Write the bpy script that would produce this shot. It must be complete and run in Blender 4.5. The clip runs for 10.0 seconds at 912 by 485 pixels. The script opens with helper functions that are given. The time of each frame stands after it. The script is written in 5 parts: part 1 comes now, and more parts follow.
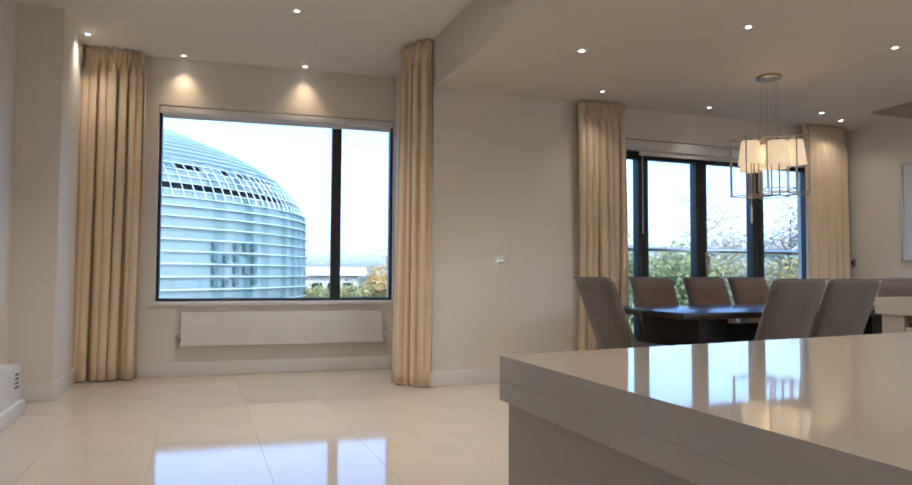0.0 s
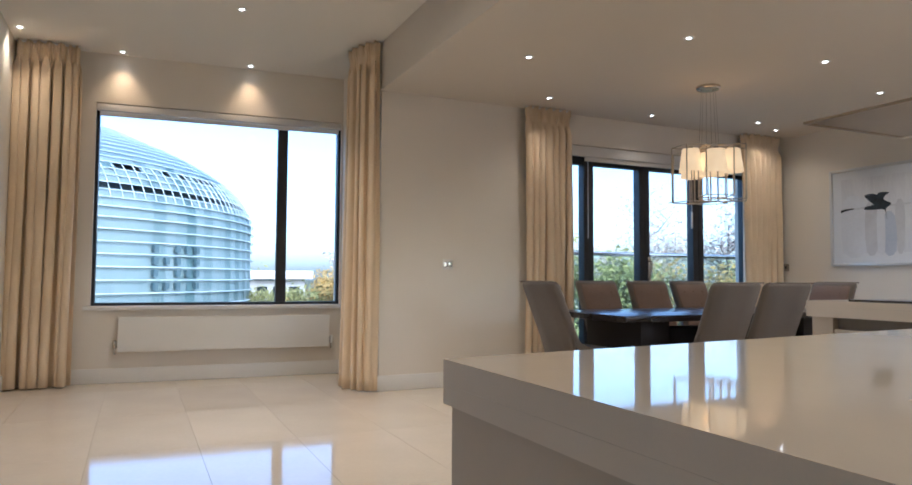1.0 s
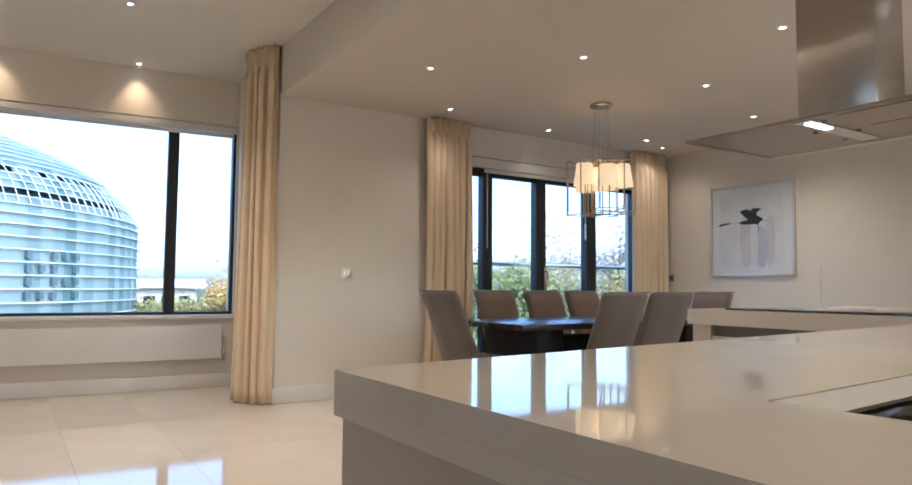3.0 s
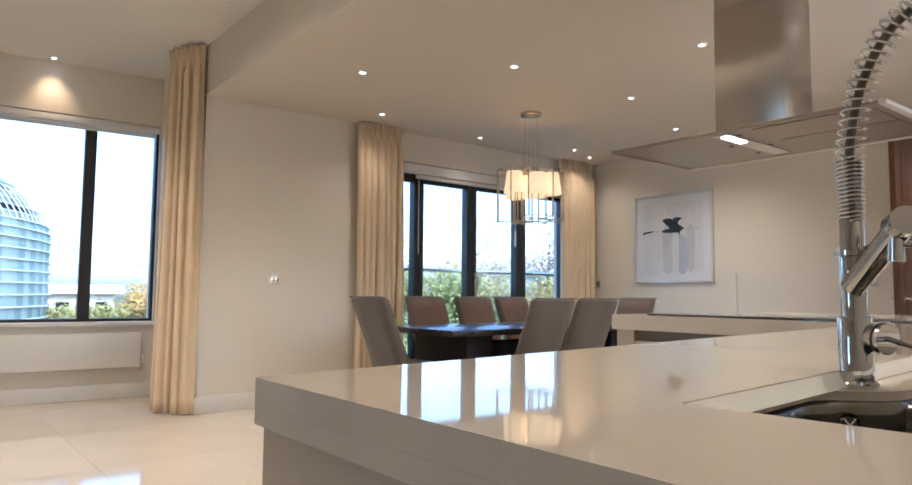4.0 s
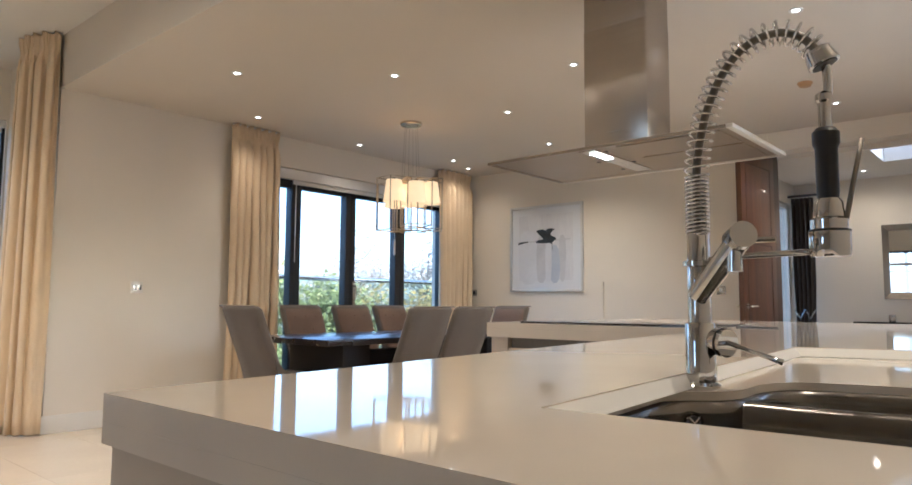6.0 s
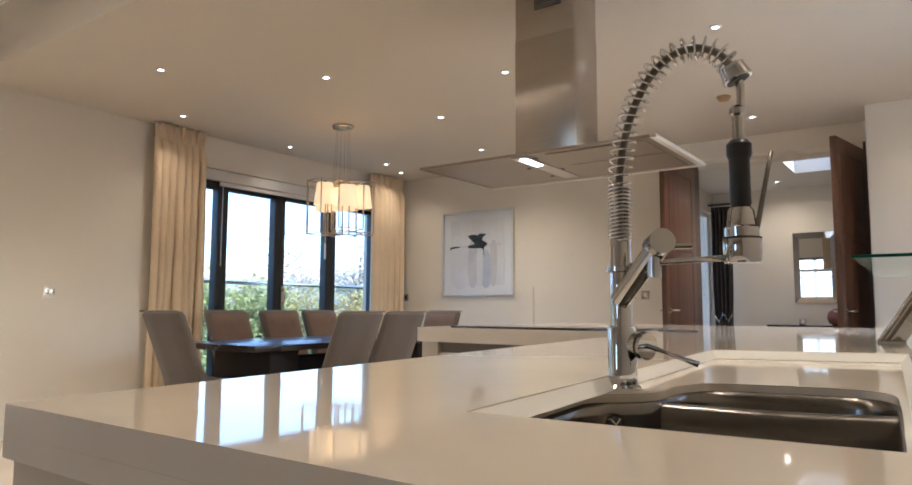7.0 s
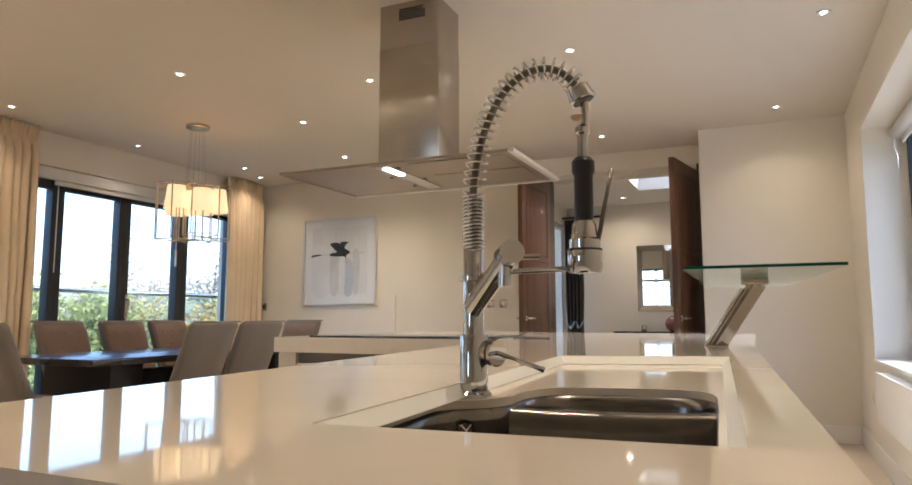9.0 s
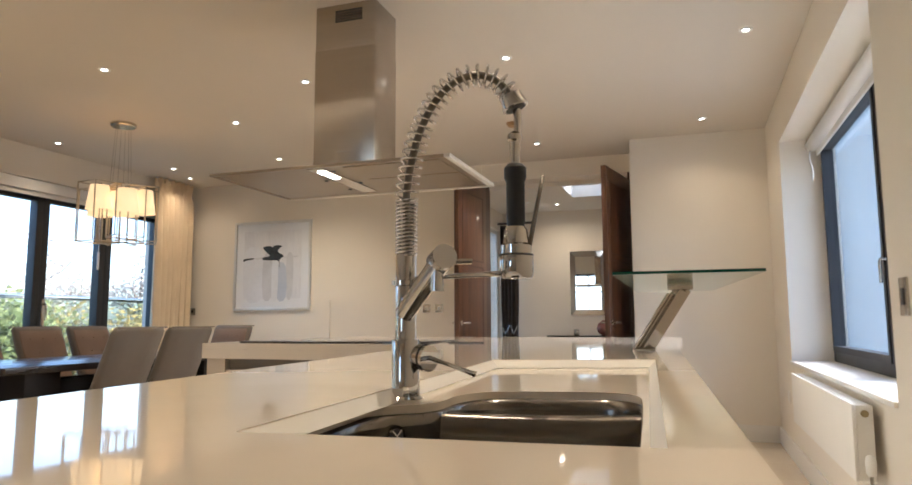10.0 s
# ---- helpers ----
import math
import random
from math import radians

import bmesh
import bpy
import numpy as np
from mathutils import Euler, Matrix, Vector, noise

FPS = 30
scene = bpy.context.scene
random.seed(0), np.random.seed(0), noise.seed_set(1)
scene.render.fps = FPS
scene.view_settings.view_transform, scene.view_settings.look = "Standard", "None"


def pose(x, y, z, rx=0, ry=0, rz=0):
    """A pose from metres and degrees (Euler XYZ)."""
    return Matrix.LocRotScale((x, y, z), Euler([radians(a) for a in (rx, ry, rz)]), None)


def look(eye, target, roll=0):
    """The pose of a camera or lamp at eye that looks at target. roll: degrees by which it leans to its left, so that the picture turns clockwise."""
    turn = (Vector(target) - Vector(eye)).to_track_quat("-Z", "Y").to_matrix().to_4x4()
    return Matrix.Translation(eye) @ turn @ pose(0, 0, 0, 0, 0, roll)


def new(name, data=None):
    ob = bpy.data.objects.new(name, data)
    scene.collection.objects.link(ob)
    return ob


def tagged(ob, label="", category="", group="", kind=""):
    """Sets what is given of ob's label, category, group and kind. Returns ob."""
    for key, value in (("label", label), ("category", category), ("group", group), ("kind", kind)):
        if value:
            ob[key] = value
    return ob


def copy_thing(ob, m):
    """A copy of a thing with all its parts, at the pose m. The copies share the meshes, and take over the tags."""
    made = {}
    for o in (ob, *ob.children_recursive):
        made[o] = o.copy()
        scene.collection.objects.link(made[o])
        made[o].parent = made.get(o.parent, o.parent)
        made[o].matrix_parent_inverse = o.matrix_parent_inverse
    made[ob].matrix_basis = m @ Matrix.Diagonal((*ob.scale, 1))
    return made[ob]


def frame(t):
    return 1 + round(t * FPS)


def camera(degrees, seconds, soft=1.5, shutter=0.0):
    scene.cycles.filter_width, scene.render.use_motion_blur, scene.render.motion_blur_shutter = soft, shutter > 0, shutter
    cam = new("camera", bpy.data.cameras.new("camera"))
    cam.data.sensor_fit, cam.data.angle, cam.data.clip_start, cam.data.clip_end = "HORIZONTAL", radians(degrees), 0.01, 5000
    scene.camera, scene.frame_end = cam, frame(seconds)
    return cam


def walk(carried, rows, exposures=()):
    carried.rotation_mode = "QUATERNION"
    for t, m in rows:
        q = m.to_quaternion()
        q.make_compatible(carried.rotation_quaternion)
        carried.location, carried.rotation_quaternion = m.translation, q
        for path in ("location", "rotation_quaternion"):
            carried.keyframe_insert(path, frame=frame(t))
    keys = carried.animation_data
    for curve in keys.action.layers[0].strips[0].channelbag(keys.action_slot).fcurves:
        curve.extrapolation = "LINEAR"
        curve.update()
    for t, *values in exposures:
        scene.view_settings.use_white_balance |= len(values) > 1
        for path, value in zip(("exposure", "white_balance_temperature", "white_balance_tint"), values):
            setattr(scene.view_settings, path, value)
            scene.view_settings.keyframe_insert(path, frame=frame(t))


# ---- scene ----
# camera: a slow pan on a tripod head, the lens a little ahead of the pivot
cam = camera(67.2, 10.0, soft=1.65)
PATH = [(0.0, -20.61, 2.57, 0.29), (0.5, -22.83, 2.75, 0.33), (1.0, -24.92, 2.9, 0.35), (1.5, -26.91, 3.08, 0.41), (2.0, -28.94, 3.25, 0.42),
        (3.5, -35.82, 4.02, 0.48), (4.0, -38.87, 4.28, 0.5), (4.5, -41.43, 4.48, 0.47), (5.0, -44.09, 4.68, 0.43), (5.5, -46.44, 4.87, 0.39),
        (7.0, -54.54, 5.48, 0.26), (7.5, -57.6, 5.69, 0.22), (8.0, -60.29, 5.86, 0.12), (8.5, -62.98, 6.03, 0.04), (9.0, -65.91, 6.23, -0.07),
        (9.5, -68.6, 6.44, -0.18), (10.0, -71.22, 6.61, -0.23)]
ARM, EYE = 0.066, 1.03


def stand(yaw, pitch, roll):
    a = radians(yaw)
    return pose(-ARM * math.sin(a), ARM * math.cos(a), EYE, 90 + pitch, 0, yaw) @ pose(0, 0, 0, 0, 0, roll)


walk(cam, [(t, stand(y, p, r)) for t, y, p, r in PATH], exposures=[(0.0, 1.95, 4750, 10), (2.0, 1.97, 4800, 10), (4.5, 2.40, 4860, 10), (7.0, 2.36, 5010, 10), (10.0, 2.45, 5380, 10)])

# world: bright overcast sky and a soft, wide sun from behind the flat
world = bpy.data.worlds.new("sky")
scene.world = world
world.use_nodes = True
wt = world.node_tree
sky = wt.nodes.new("ShaderNodeTexSky")
sky.sky_type, sky.sun_disc = "NISHITA", False
sky.sun_elevation, sky.sun_rotation = radians(38), radians(160)
sky.air_density, sky.dust_density, sky.ozone_density = 0.9, 2.6, 0.2
wt.links.new(sky.outputs[0], wt.nodes["Background"].inputs[0])
wt.nodes["Background"].inputs[1].default_value = 0.15
sun = new("sun", bpy.data.lights.new("sun", "SUN"))
sun.data.energy, sun.data.angle, sun.data.color = 0.5, radians(14), (1.0, 0.96, 0.9)
sun.matrix_world = look((0, 0, 30), (0 - 0.34 * 20, 0.94 * 20, 30 - 0.78 * 20))

# daylight through the living-room window
day = new("window_daylight", bpy.data.lights.new("window_daylight", "AREA"))
day.data.shape, day.data.size, day.data.size_y = "RECTANGLE", 0.86, 1.3
day.data.energy, day.data.color = 1.0, (0.86, 0.93, 1.0)
day.matrix_world = look((-4.16, 3.1, 1.825), (0.0, 3.1, 1.9))

HIGH, LOW = 3.182, 2.743      # ceilings
TOP, SUNK = 0.93, 0.91        # worktop, sunken drainer


# ---------- materials ----------
def mat(name, base, rough=0.5, metal=0.0, vary=0.06, scale=4.0, grain=60.0, bump=0.02, rvary=0.05, coat=0.0, emit=None, power=0.0, stretch=None, second=None, random_tint=0.0):
    m = bpy.data.materials.new(name)
    m.use_nodes = True
    nt = m.node_tree
    n, l = nt.nodes, nt.links
    b = n["Principled BSDF"]
    co = n.new("ShaderNodeTexCoord")
    src = co.outputs["Object"]
    if stretch:
        mp = n.new("ShaderNodeMapping")
        mp.inputs["Scale"].default_value = stretch
        l.new(src, mp.inputs[0])
        src = mp.outputs[0]
    big, fine = n.new("ShaderNodeTexNoise"), n.new("ShaderNodeTexNoise")
    big.inputs["Scale"].default_value, big.inputs["Detail"].default_value = scale, 4
    fine.inputs["Scale"].default_value, fine.inputs["Detail"].default_value = grain, 3
    l.new(src, big.inputs["Vector"]), l.new(src, fine.inputs["Vector"])
    add = n.new("ShaderNodeMix")
    add.data_type = "FLOAT"
    add.inputs[0].default_value = 0.35
    l.new(big.outputs["Fac"], add.inputs[2]), l.new(fine.outputs["Fac"], add.inputs[3])
    ramp = n.new("ShaderNodeValToRGB")
    c2 = second or [min(1, c * (1 + vary)) for c in base]
    c1 = base if second else [c * (1 - vary) for c in base]
    ramp.color_ramp.elements[0].position, ramp.color_ramp.elements[1].position = 0.3, 0.7
    ramp.color_ramp.elements[0].color, ramp.color_ramp.elements[1].color = (*c1, 1), (*c2, 1)
    l.new(add.outputs[0], ramp.inputs[0])
    col = ramp.outputs[0]
    if random_tint:
        info, hsv, mr = n.new("ShaderNodeObjectInfo"), n.new("ShaderNodeHueSaturation"), n.new("ShaderNodeMapRange")
        mr.inputs["To Min"].default_value, mr.inputs["To Max"].default_value = 1 - random_tint, 1 + random_tint
        l.new(info.outputs["Random"], mr.inputs["Value"]), l.new(mr.outputs[0], hsv.inputs["Value"]), l.new(col, hsv.inputs["Color"])
        col = hsv.outputs[0]
    l.new(col, b.inputs["Base Color"])
    b.inputs["Metallic"].default_value = metal
    rr = n.new("ShaderNodeMapRange")
    rr.inputs["To Min"].default_value, rr.inputs["To Max"].default_value = max(0.01, rough - rvary), rough + rvary
    l.new(big.outputs["Fac"], rr.inputs["Value"]), l.new(rr.outputs[0], b.inputs["Roughness"])
    if bump:
        bp = n.new("ShaderNodeBump")
        bp.inputs["Strength"].default_value, bp.inputs["Distance"].default_value = bump, 0.01
        l.new(fine.outputs["Fac"], bp.inputs["Height"]), l.new(bp.outputs[0], b.inputs["Normal"])
    b.inputs["Coat Weight"].default_value = coat
    if emit:
        b.inputs["Emission Color"].default_value, b.inputs["Emission Strength"].default_value = (*emit, 1), power
    return m


def glass_mat(name, tint, rough=0.0, mix=0.88):
    """Thin glazing: mostly clear, with a mirror share that grows at grazing angles."""
    m = bpy.data.materials.new(name)
    m.use_nodes = True
    n, l = m.node_tree.nodes, m.node_tree.links
    n.clear()
    out, tr, gl, mx, fr, pw, ad = (n.new("ShaderNode" + k) for k in ("OutputMaterial", "BsdfTransparent", "BsdfGlossy", "MixShader", "LayerWeight", "Math", "Math"))
    tr.inputs[0].default_value, gl.inputs["Roughness"].default_value = (*tint, 1), rough
    fr.inputs[0].default_value = 0.5
    pw.operation, pw.inputs[1].default_value = "POWER", 4.0
    ad.operation, ad.inputs[1].default_value, ad.inputs[2].default_value = "MULTIPLY_ADD", 0.7, 0.025
    l.new(fr.outputs["Facing"], pw.inputs[0]), l.new(pw.outputs[0], ad.inputs[0])
    l.new(ad.outputs[0], mx.inputs[0]), l.new(tr.outputs[0], mx.inputs[1]), l.new(gl.outputs[0], mx.inputs[2]), l.new(mx.outputs[0], out.inputs[0])
    return m


def wood_mat(name, dark, light, axis="z", rough=0.35):
    m = mat(name, dark, rough, 0, second=light, scale=2.2, grain=26, bump=0.04, stretch=(9, 9, 0.7) if axis == "z" else (0.7, 9, 9), coat=0.2)
    return m


def fabric_mat(name, base, vary=0.1, grain=220, bump=0.25, rough=0.9):
    m = mat(name, base, rough, 0, vary, 5, grain, bump)
    m.node_tree.nodes["Principled BSDF"].inputs["Sheen Weight"].default_value = 0.2
    return m


WALL = mat("wall_paint", (0.80, 0.74, 0.635), 0.55, vary=0.025, scale=1.2, grain=150, bump=0.03)
# the ceiling paint again, its dimmer warm light on the low ceiling put into the colour
CEIL_DIM = mat("dimmed_ceiling_paint", (0.665, 0.605, 0.515), 0.7, vary=0.02, scale=0.8, grain=140, bump=0.02)
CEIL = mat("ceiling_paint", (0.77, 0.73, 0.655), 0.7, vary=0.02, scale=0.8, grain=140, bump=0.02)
TRIM = mat("trim_paint", (0.80, 0.775, 0.72), 0.35, vary=0.02, scale=3, grain=90, bump=0.02)
TILE = mat("floor_porcelain", (0.68, 0.60, 0.48), 0.07, vary=0.05, scale=2.5, grain=40, bump=0.0, rvary=0.03, random_tint=0.03)
GROUT = mat("grout", (0.62, 0.55, 0.44), 0.8, vary=0.1)
QUARTZ = mat("cream_quartz", (0.79, 0.715, 0.60), 0.045, vary=0.03, scale=9, grain=500, bump=0.0, rvary=0.012)
# worktop quartz paled so the recess edge carries the window light in its colour
QUARTZ_LIT = mat("brightened_quartz", (0.91, 0.89, 0.83), 0.3, vary=0.03, scale=9, grain=400, bump=0.01)
LACQUER = mat("cream_lacquer", (0.60, 0.525, 0.42), 0.22, vary=0.02, scale=2, grain=60, bump=0.0)
GROOVE = mat("handle_groove", (0.24, 0.21, 0.175), 0.5)
FRAME = mat("anthracite_frame", (0.022, 0.024, 0.028), 0.48, vary=0.1, bump=0.02)
BLIND = mat("roller_blind", (0.79, 0.775, 0.745), 0.8, vary=0.03, grain=300, bump=0.05)
CURTAIN = fabric_mat("cream_curtain", (0.77, 0.61, 0.40), 0.06, 160, 0.12)
TAUPE = fabric_mat("taupe_upholstery", (0.125, 0.102, 0.080), 0.12, 240, 0.3)
TAUPE_IN = fabric_mat("brown_upholstery", (0.155, 0.098, 0.066), 0.18, 200, 0.3)
ESPRESSO = mat("espresso_wood", (0.010, 0.008, 0.008), 0.28, second=(0.022, 0.017, 0.016), scale=3, grain=40, bump=0.01, stretch=(1, 8, 8), coat=0.1)
ESPRESSO_LEG = mat("espresso_matt", (0.008, 0.006, 0.006), 0.65, second=(0.014, 0.011, 0.010), scale=3, grain=40, bump=0.01)
DARKLEG = mat("dark_leg", (0.02, 0.014, 0.011), 0.35, second=(0.035, 0.024, 0.018), bump=0.02)
CHROME = mat("chrome", (0.57, 0.56, 0.545), 0.03, 1.0, vary=0.02, bump=0.0, rvary=0.02)
STEEL = mat("brushed_steel", (0.49, 0.44, 0.38), 0.24, 1.0, vary=0.05, scale=2, grain=40, bump=0.015, stretch=(1, 1, 30), rvary=0.05)
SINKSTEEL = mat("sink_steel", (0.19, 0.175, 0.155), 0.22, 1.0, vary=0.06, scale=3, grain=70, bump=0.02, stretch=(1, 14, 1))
# hood steel darkened and browned: the shade under the canopy is in this colour
HOODSHADED = mat("shaded_hood_steel", (0.30, 0.25, 0.185), 0.34, 1.0, vary=0.04, scale=3, grain=80, bump=0.01)
RUBBER = mat("black_rubber", (0.012, 0.012, 0.013), 0.42, vary=0.1, bump=0.05)
HOSE = mat("dark_hose", (0.19, 0.165, 0.135), 0.35, 0.8, vary=0.1)
BLACKGLASS = mat("ceramic_hob_glass", (0.006, 0.006, 0.007), 0.04, bump=0, rvary=0.02)
WALNUT = wood_mat("walnut_veneer", (0.042, 0.018, 0.010), (0.175, 0.076, 0.037))
WALNUT_D = wood_mat("walnut_edge", (0.028, 0.012, 0.007), (0.07, 0.03, 0.016))
PANE = glass_mat("window_glass", (0.97, 0.985, 0.98))
BALGLASS = glass_mat("balustrade_glass", (0.86, 0.92, 0.875))
GREENGLASS = mat("tempered_glass", (0.74, 0.90, 0.82), 0.05, vary=0.02, bump=0)
GREENGLASS.node_tree.nodes["Principled BSDF"].inputs["Transmission Weight"].default_value = 0.3
GLASSEDGE = mat("glass_edge", (0.004, 0.045, 0.032), 0.08, bump=0)
ENAMEL = mat("radiator_enamel", (0.79, 0.765, 0.70), 0.3, vary=0.02, bump=0.01)
BRASS = mat("brass_fitting", (0.45, 0.36, 0.2), 0.3, 1.0, bump=0)
PLATEM = mat("polished_plate", (0.80, 0.77, 0.71), 0.38, 0.7, bump=0.01)
SATIN = mat("satin_nickel", (0.55, 0.52, 0.47), 0.22, 1.0, bump=0.01)
WHITEPL = mat("white_plastic", (0.78, 0.77, 0.74), 0.35, vary=0.02, bump=0)
DARKPL = mat("dark_insert", (0.04, 0.04, 0.045), 0.4, bump=0)
SHADE = mat("lit_fabric_shade", (0.85, 0.72, 0.5), 0.9, vary=0.04, grain=240, bump=0.05, emit=(1.0, 0.62, 0.28), power=0.19)
BULB = mat("lamp_lens", (0.9, 0.9, 0.9), 0.3, bump=0, emit=(1.0, 0.90, 0.72), power=4.5)
MIRROR = mat("mirror_silver", (0.86, 0.87, 0.86), 0.015, 1.0, vary=0.01, bump=0, rvary=0.005)
BEVELM = mat("bevelled_mirror", (0.48, 0.47, 0.45), 0.06, 1.0, vary=0.05, bump=0, rvary=0.01)
SILVERF = mat("silver_frame", (0.70, 0.70, 0.69), 0.3, 0.5, vary=0.06, bump=0.03)
PAPER = mat("white_mount", (0.74, 0.76, 0.80), 0.8, vary=0.03, scale=3, grain=200, bump=0.02)
RENDERW = mat("white_render", (0.79, 0.77, 0.72), 0.85, vary=0.06, scale=0.8, grain=30, bump=0.05)
CONC = mat("pale_concrete", (0.55, 0.53, 0.50), 0.85, vary=0.1, scale=0.4, grain=8, bump=0.05)
GRASS = mat("parkland", (0.055, 0.075, 0.03), 0.95, second=(0.12, 0.10, 0.045), scale=0.05, grain=0.6, bump=0.1)
BARK = mat("bark", (0.15, 0.125, 0.105), 0.95, vary=0.25, scale=3, grain=30, bump=0.4, stretch=(4, 4, 0.6))
DARKGL = mat("dark_glazing", (0.02, 0.03, 0.035), 0.1, bump=0)
DRAPE = fabric_mat("dark_drape", (0.030, 0.022, 0.018), 0.15)


def leaf_mat(name, a, b):
    m = mat(name, a, 0.7, second=b, bump=0)
    n, l = m.node_tree.nodes, m.node_tree.links
    geo, ramp = n.new("ShaderNodeNewGeometry"), n.new("ShaderNodeValToRGB")
    ramp.color_ramp.elements[0].color, ramp.color_ramp.elements[1].color = (*a, 1), (*b, 1)
    l.new(geo.outputs["Random Per Island"], ramp.inputs[0]), l.new(ramp.outputs[0], n["Principled BSDF"].inputs["Base Color"])
    return m


LEAFS = [leaf_mat("leaf_green", (0.15, 0.16, 0.045), (0.34, 0.32, 0.11)), leaf_mat("leaf_gold", (0.26, 0.18, 0.045), (0.52, 0.33, 0.09)),
         leaf_mat("leaf_russet", (0.36, 0.30, 0.24), (0.54, 0.45, 0.36))]


def panel_mat():
    m = mat("glazed_shingle", (0.30, 0.50, 0.55), 0.5, vary=0.05, bump=0)
    n, l = m.node_tree.nodes, m.node_tree.links
    geo, ramp = n.new("ShaderNodeNewGeometry"), n.new("ShaderNodeValToRGB")
    ramp.color_ramp.elements[0].color, ramp.color_ramp.elements[1].color = (0.075, 0.130, 0.132, 1), (0.20, 0.255, 0.252, 1)
    l.new(geo.outputs["Random Per Island"], ramp.inputs[0]), l.new(ramp.outputs[0], n["Principled BSDF"].inputs["Base Color"])
    return m


SHINGLE = panel_mat()
FINW = mat("white_fin", (0.50, 0.57, 0.57), 0.4, bump=0)
FROST = mat("frosted_roof_sheet", (0.15, 0.205, 0.21), 0.3, vary=0.06, scale=0.3, bump=0)


# ---------- mesh helpers ----------
def part(name, bm, material, parent=None, label="", smooth=False):
    me = bpy.data.meshes.new(name)
    bmesh.ops.recalc_face_normals(bm, faces=bm.faces)
    bm.to_mesh(me)
    bm.free()
    me.materials.append(material)
    for p in me.polygons:
        p.use_smooth = True
    if not smooth:
        me.set_sharp_from_angle(angle=radians(32))
    ob = new(name, me)
    if parent:
        ob.parent = parent
    if label:
        ob["label"] = label
    return ob


def thing(name, label, category, m=None, group=""):
    ob = new(name)
    ob.empty_display_size = 0.1
    if m is not None:
        ob.matrix_world = m
    return tagged(ob, label, category, group)


def put(bm, x0, x1, y0, y1, z0, z1, bevel=0.0, m=None):
    """One box into bm, its edges rounded by bevel."""
    r = bmesh.ops.create_cube(bm, size=1)
    vs = r["verts"]
    for v in vs:
        v.co = ((x0 + x1) / 2 + v.co.x * (x1 - x0), (y0 + y1) / 2 + v.co.y * (y1 - y0), (z0 + z1) / 2 + v.co.z * (z1 - z0))
    if bevel:
        es = list({e for v in vs for e in v.link_edges})
        out = bmesh.ops.bevel(bm, geom=es, offset=bevel, segments=2, affect="EDGES", profile=0.6)
        vs = list({v for f in out["faces"] for v in f.verts} | {v for v in vs if v.is_valid})
    if m is not None:
        bmesh.ops.transform(bm, matrix=m, verts=[v for v in vs if v.is_valid])
    return bm


def cube(*a, **k):
    return put(bmesh.new(), *a, **k)


def boxes(*specs, bevel=0.0):
    bm = bmesh.new()
    for s in specs:
        put(bm, *s, bevel=bevel)
    return bm


def tube(points, r, segs=12, bm=None, caps=True):
    """A round bar along points; r a number or one per point."""
    bm = bm or bmesh.new()
    P = [Vector(p) for p in points]
    rs = r if isinstance(r, (list, tuple)) else [r] * len(P)
    rings, side = [], None
    for i, p in enumerate(P):
        d = (P[min(i + 1, len(P) - 1)] - P[max(i - 1, 0)]).normalized()
        if side is None:
            side = d.cross(Vector((0, 0, 1)))
            if side.length < 0.1:
                side = d.cross(Vector((1, 0, 0)))
        side = (side - d * side.dot(d)).normalized()
        up = d.cross(side)
        rings.append([bm.verts.new(p + (side * math.cos(2 * math.pi * k / segs) + up * math.sin(2 * math.pi * k / segs)) * rs[i]) for k in range(segs)])
    for a, b in zip(rings, rings[1:]):
        for k in range(segs):
            bm.faces.new((a[k], a[(k + 1) % segs], b[(k + 1) % segs], b[k]))
    if caps:
        bm.faces.new(rings[0][::-1]), bm.faces.new(rings[-1])
    return bm


def lathe(profile, centre=(0, 0, 0), segs=28, bm=None):
    """Turn (radius, z) pairs round a vertical axis."""
    bm = bm or bmesh.new()
    rings = []
    for r, z in profile:
        rings.append([bm.verts.new((centre[0] + max(r, 1e-4) * math.cos(2 * math.pi * k / segs), centre[1] + max(r, 1e-4) * math.sin(2 * math.pi * k / segs), centre[2] + z)) for k in range(segs)])
    for a, b in zip(rings, rings[1:]):
        for k in range(segs):
            bm.faces.new((a[k], a[(k + 1) % segs], b[(k + 1) % segs], b[k]))
    bm.faces.new(rings[0][::-1]), bm.faces.new(rings[-1])
    return bm


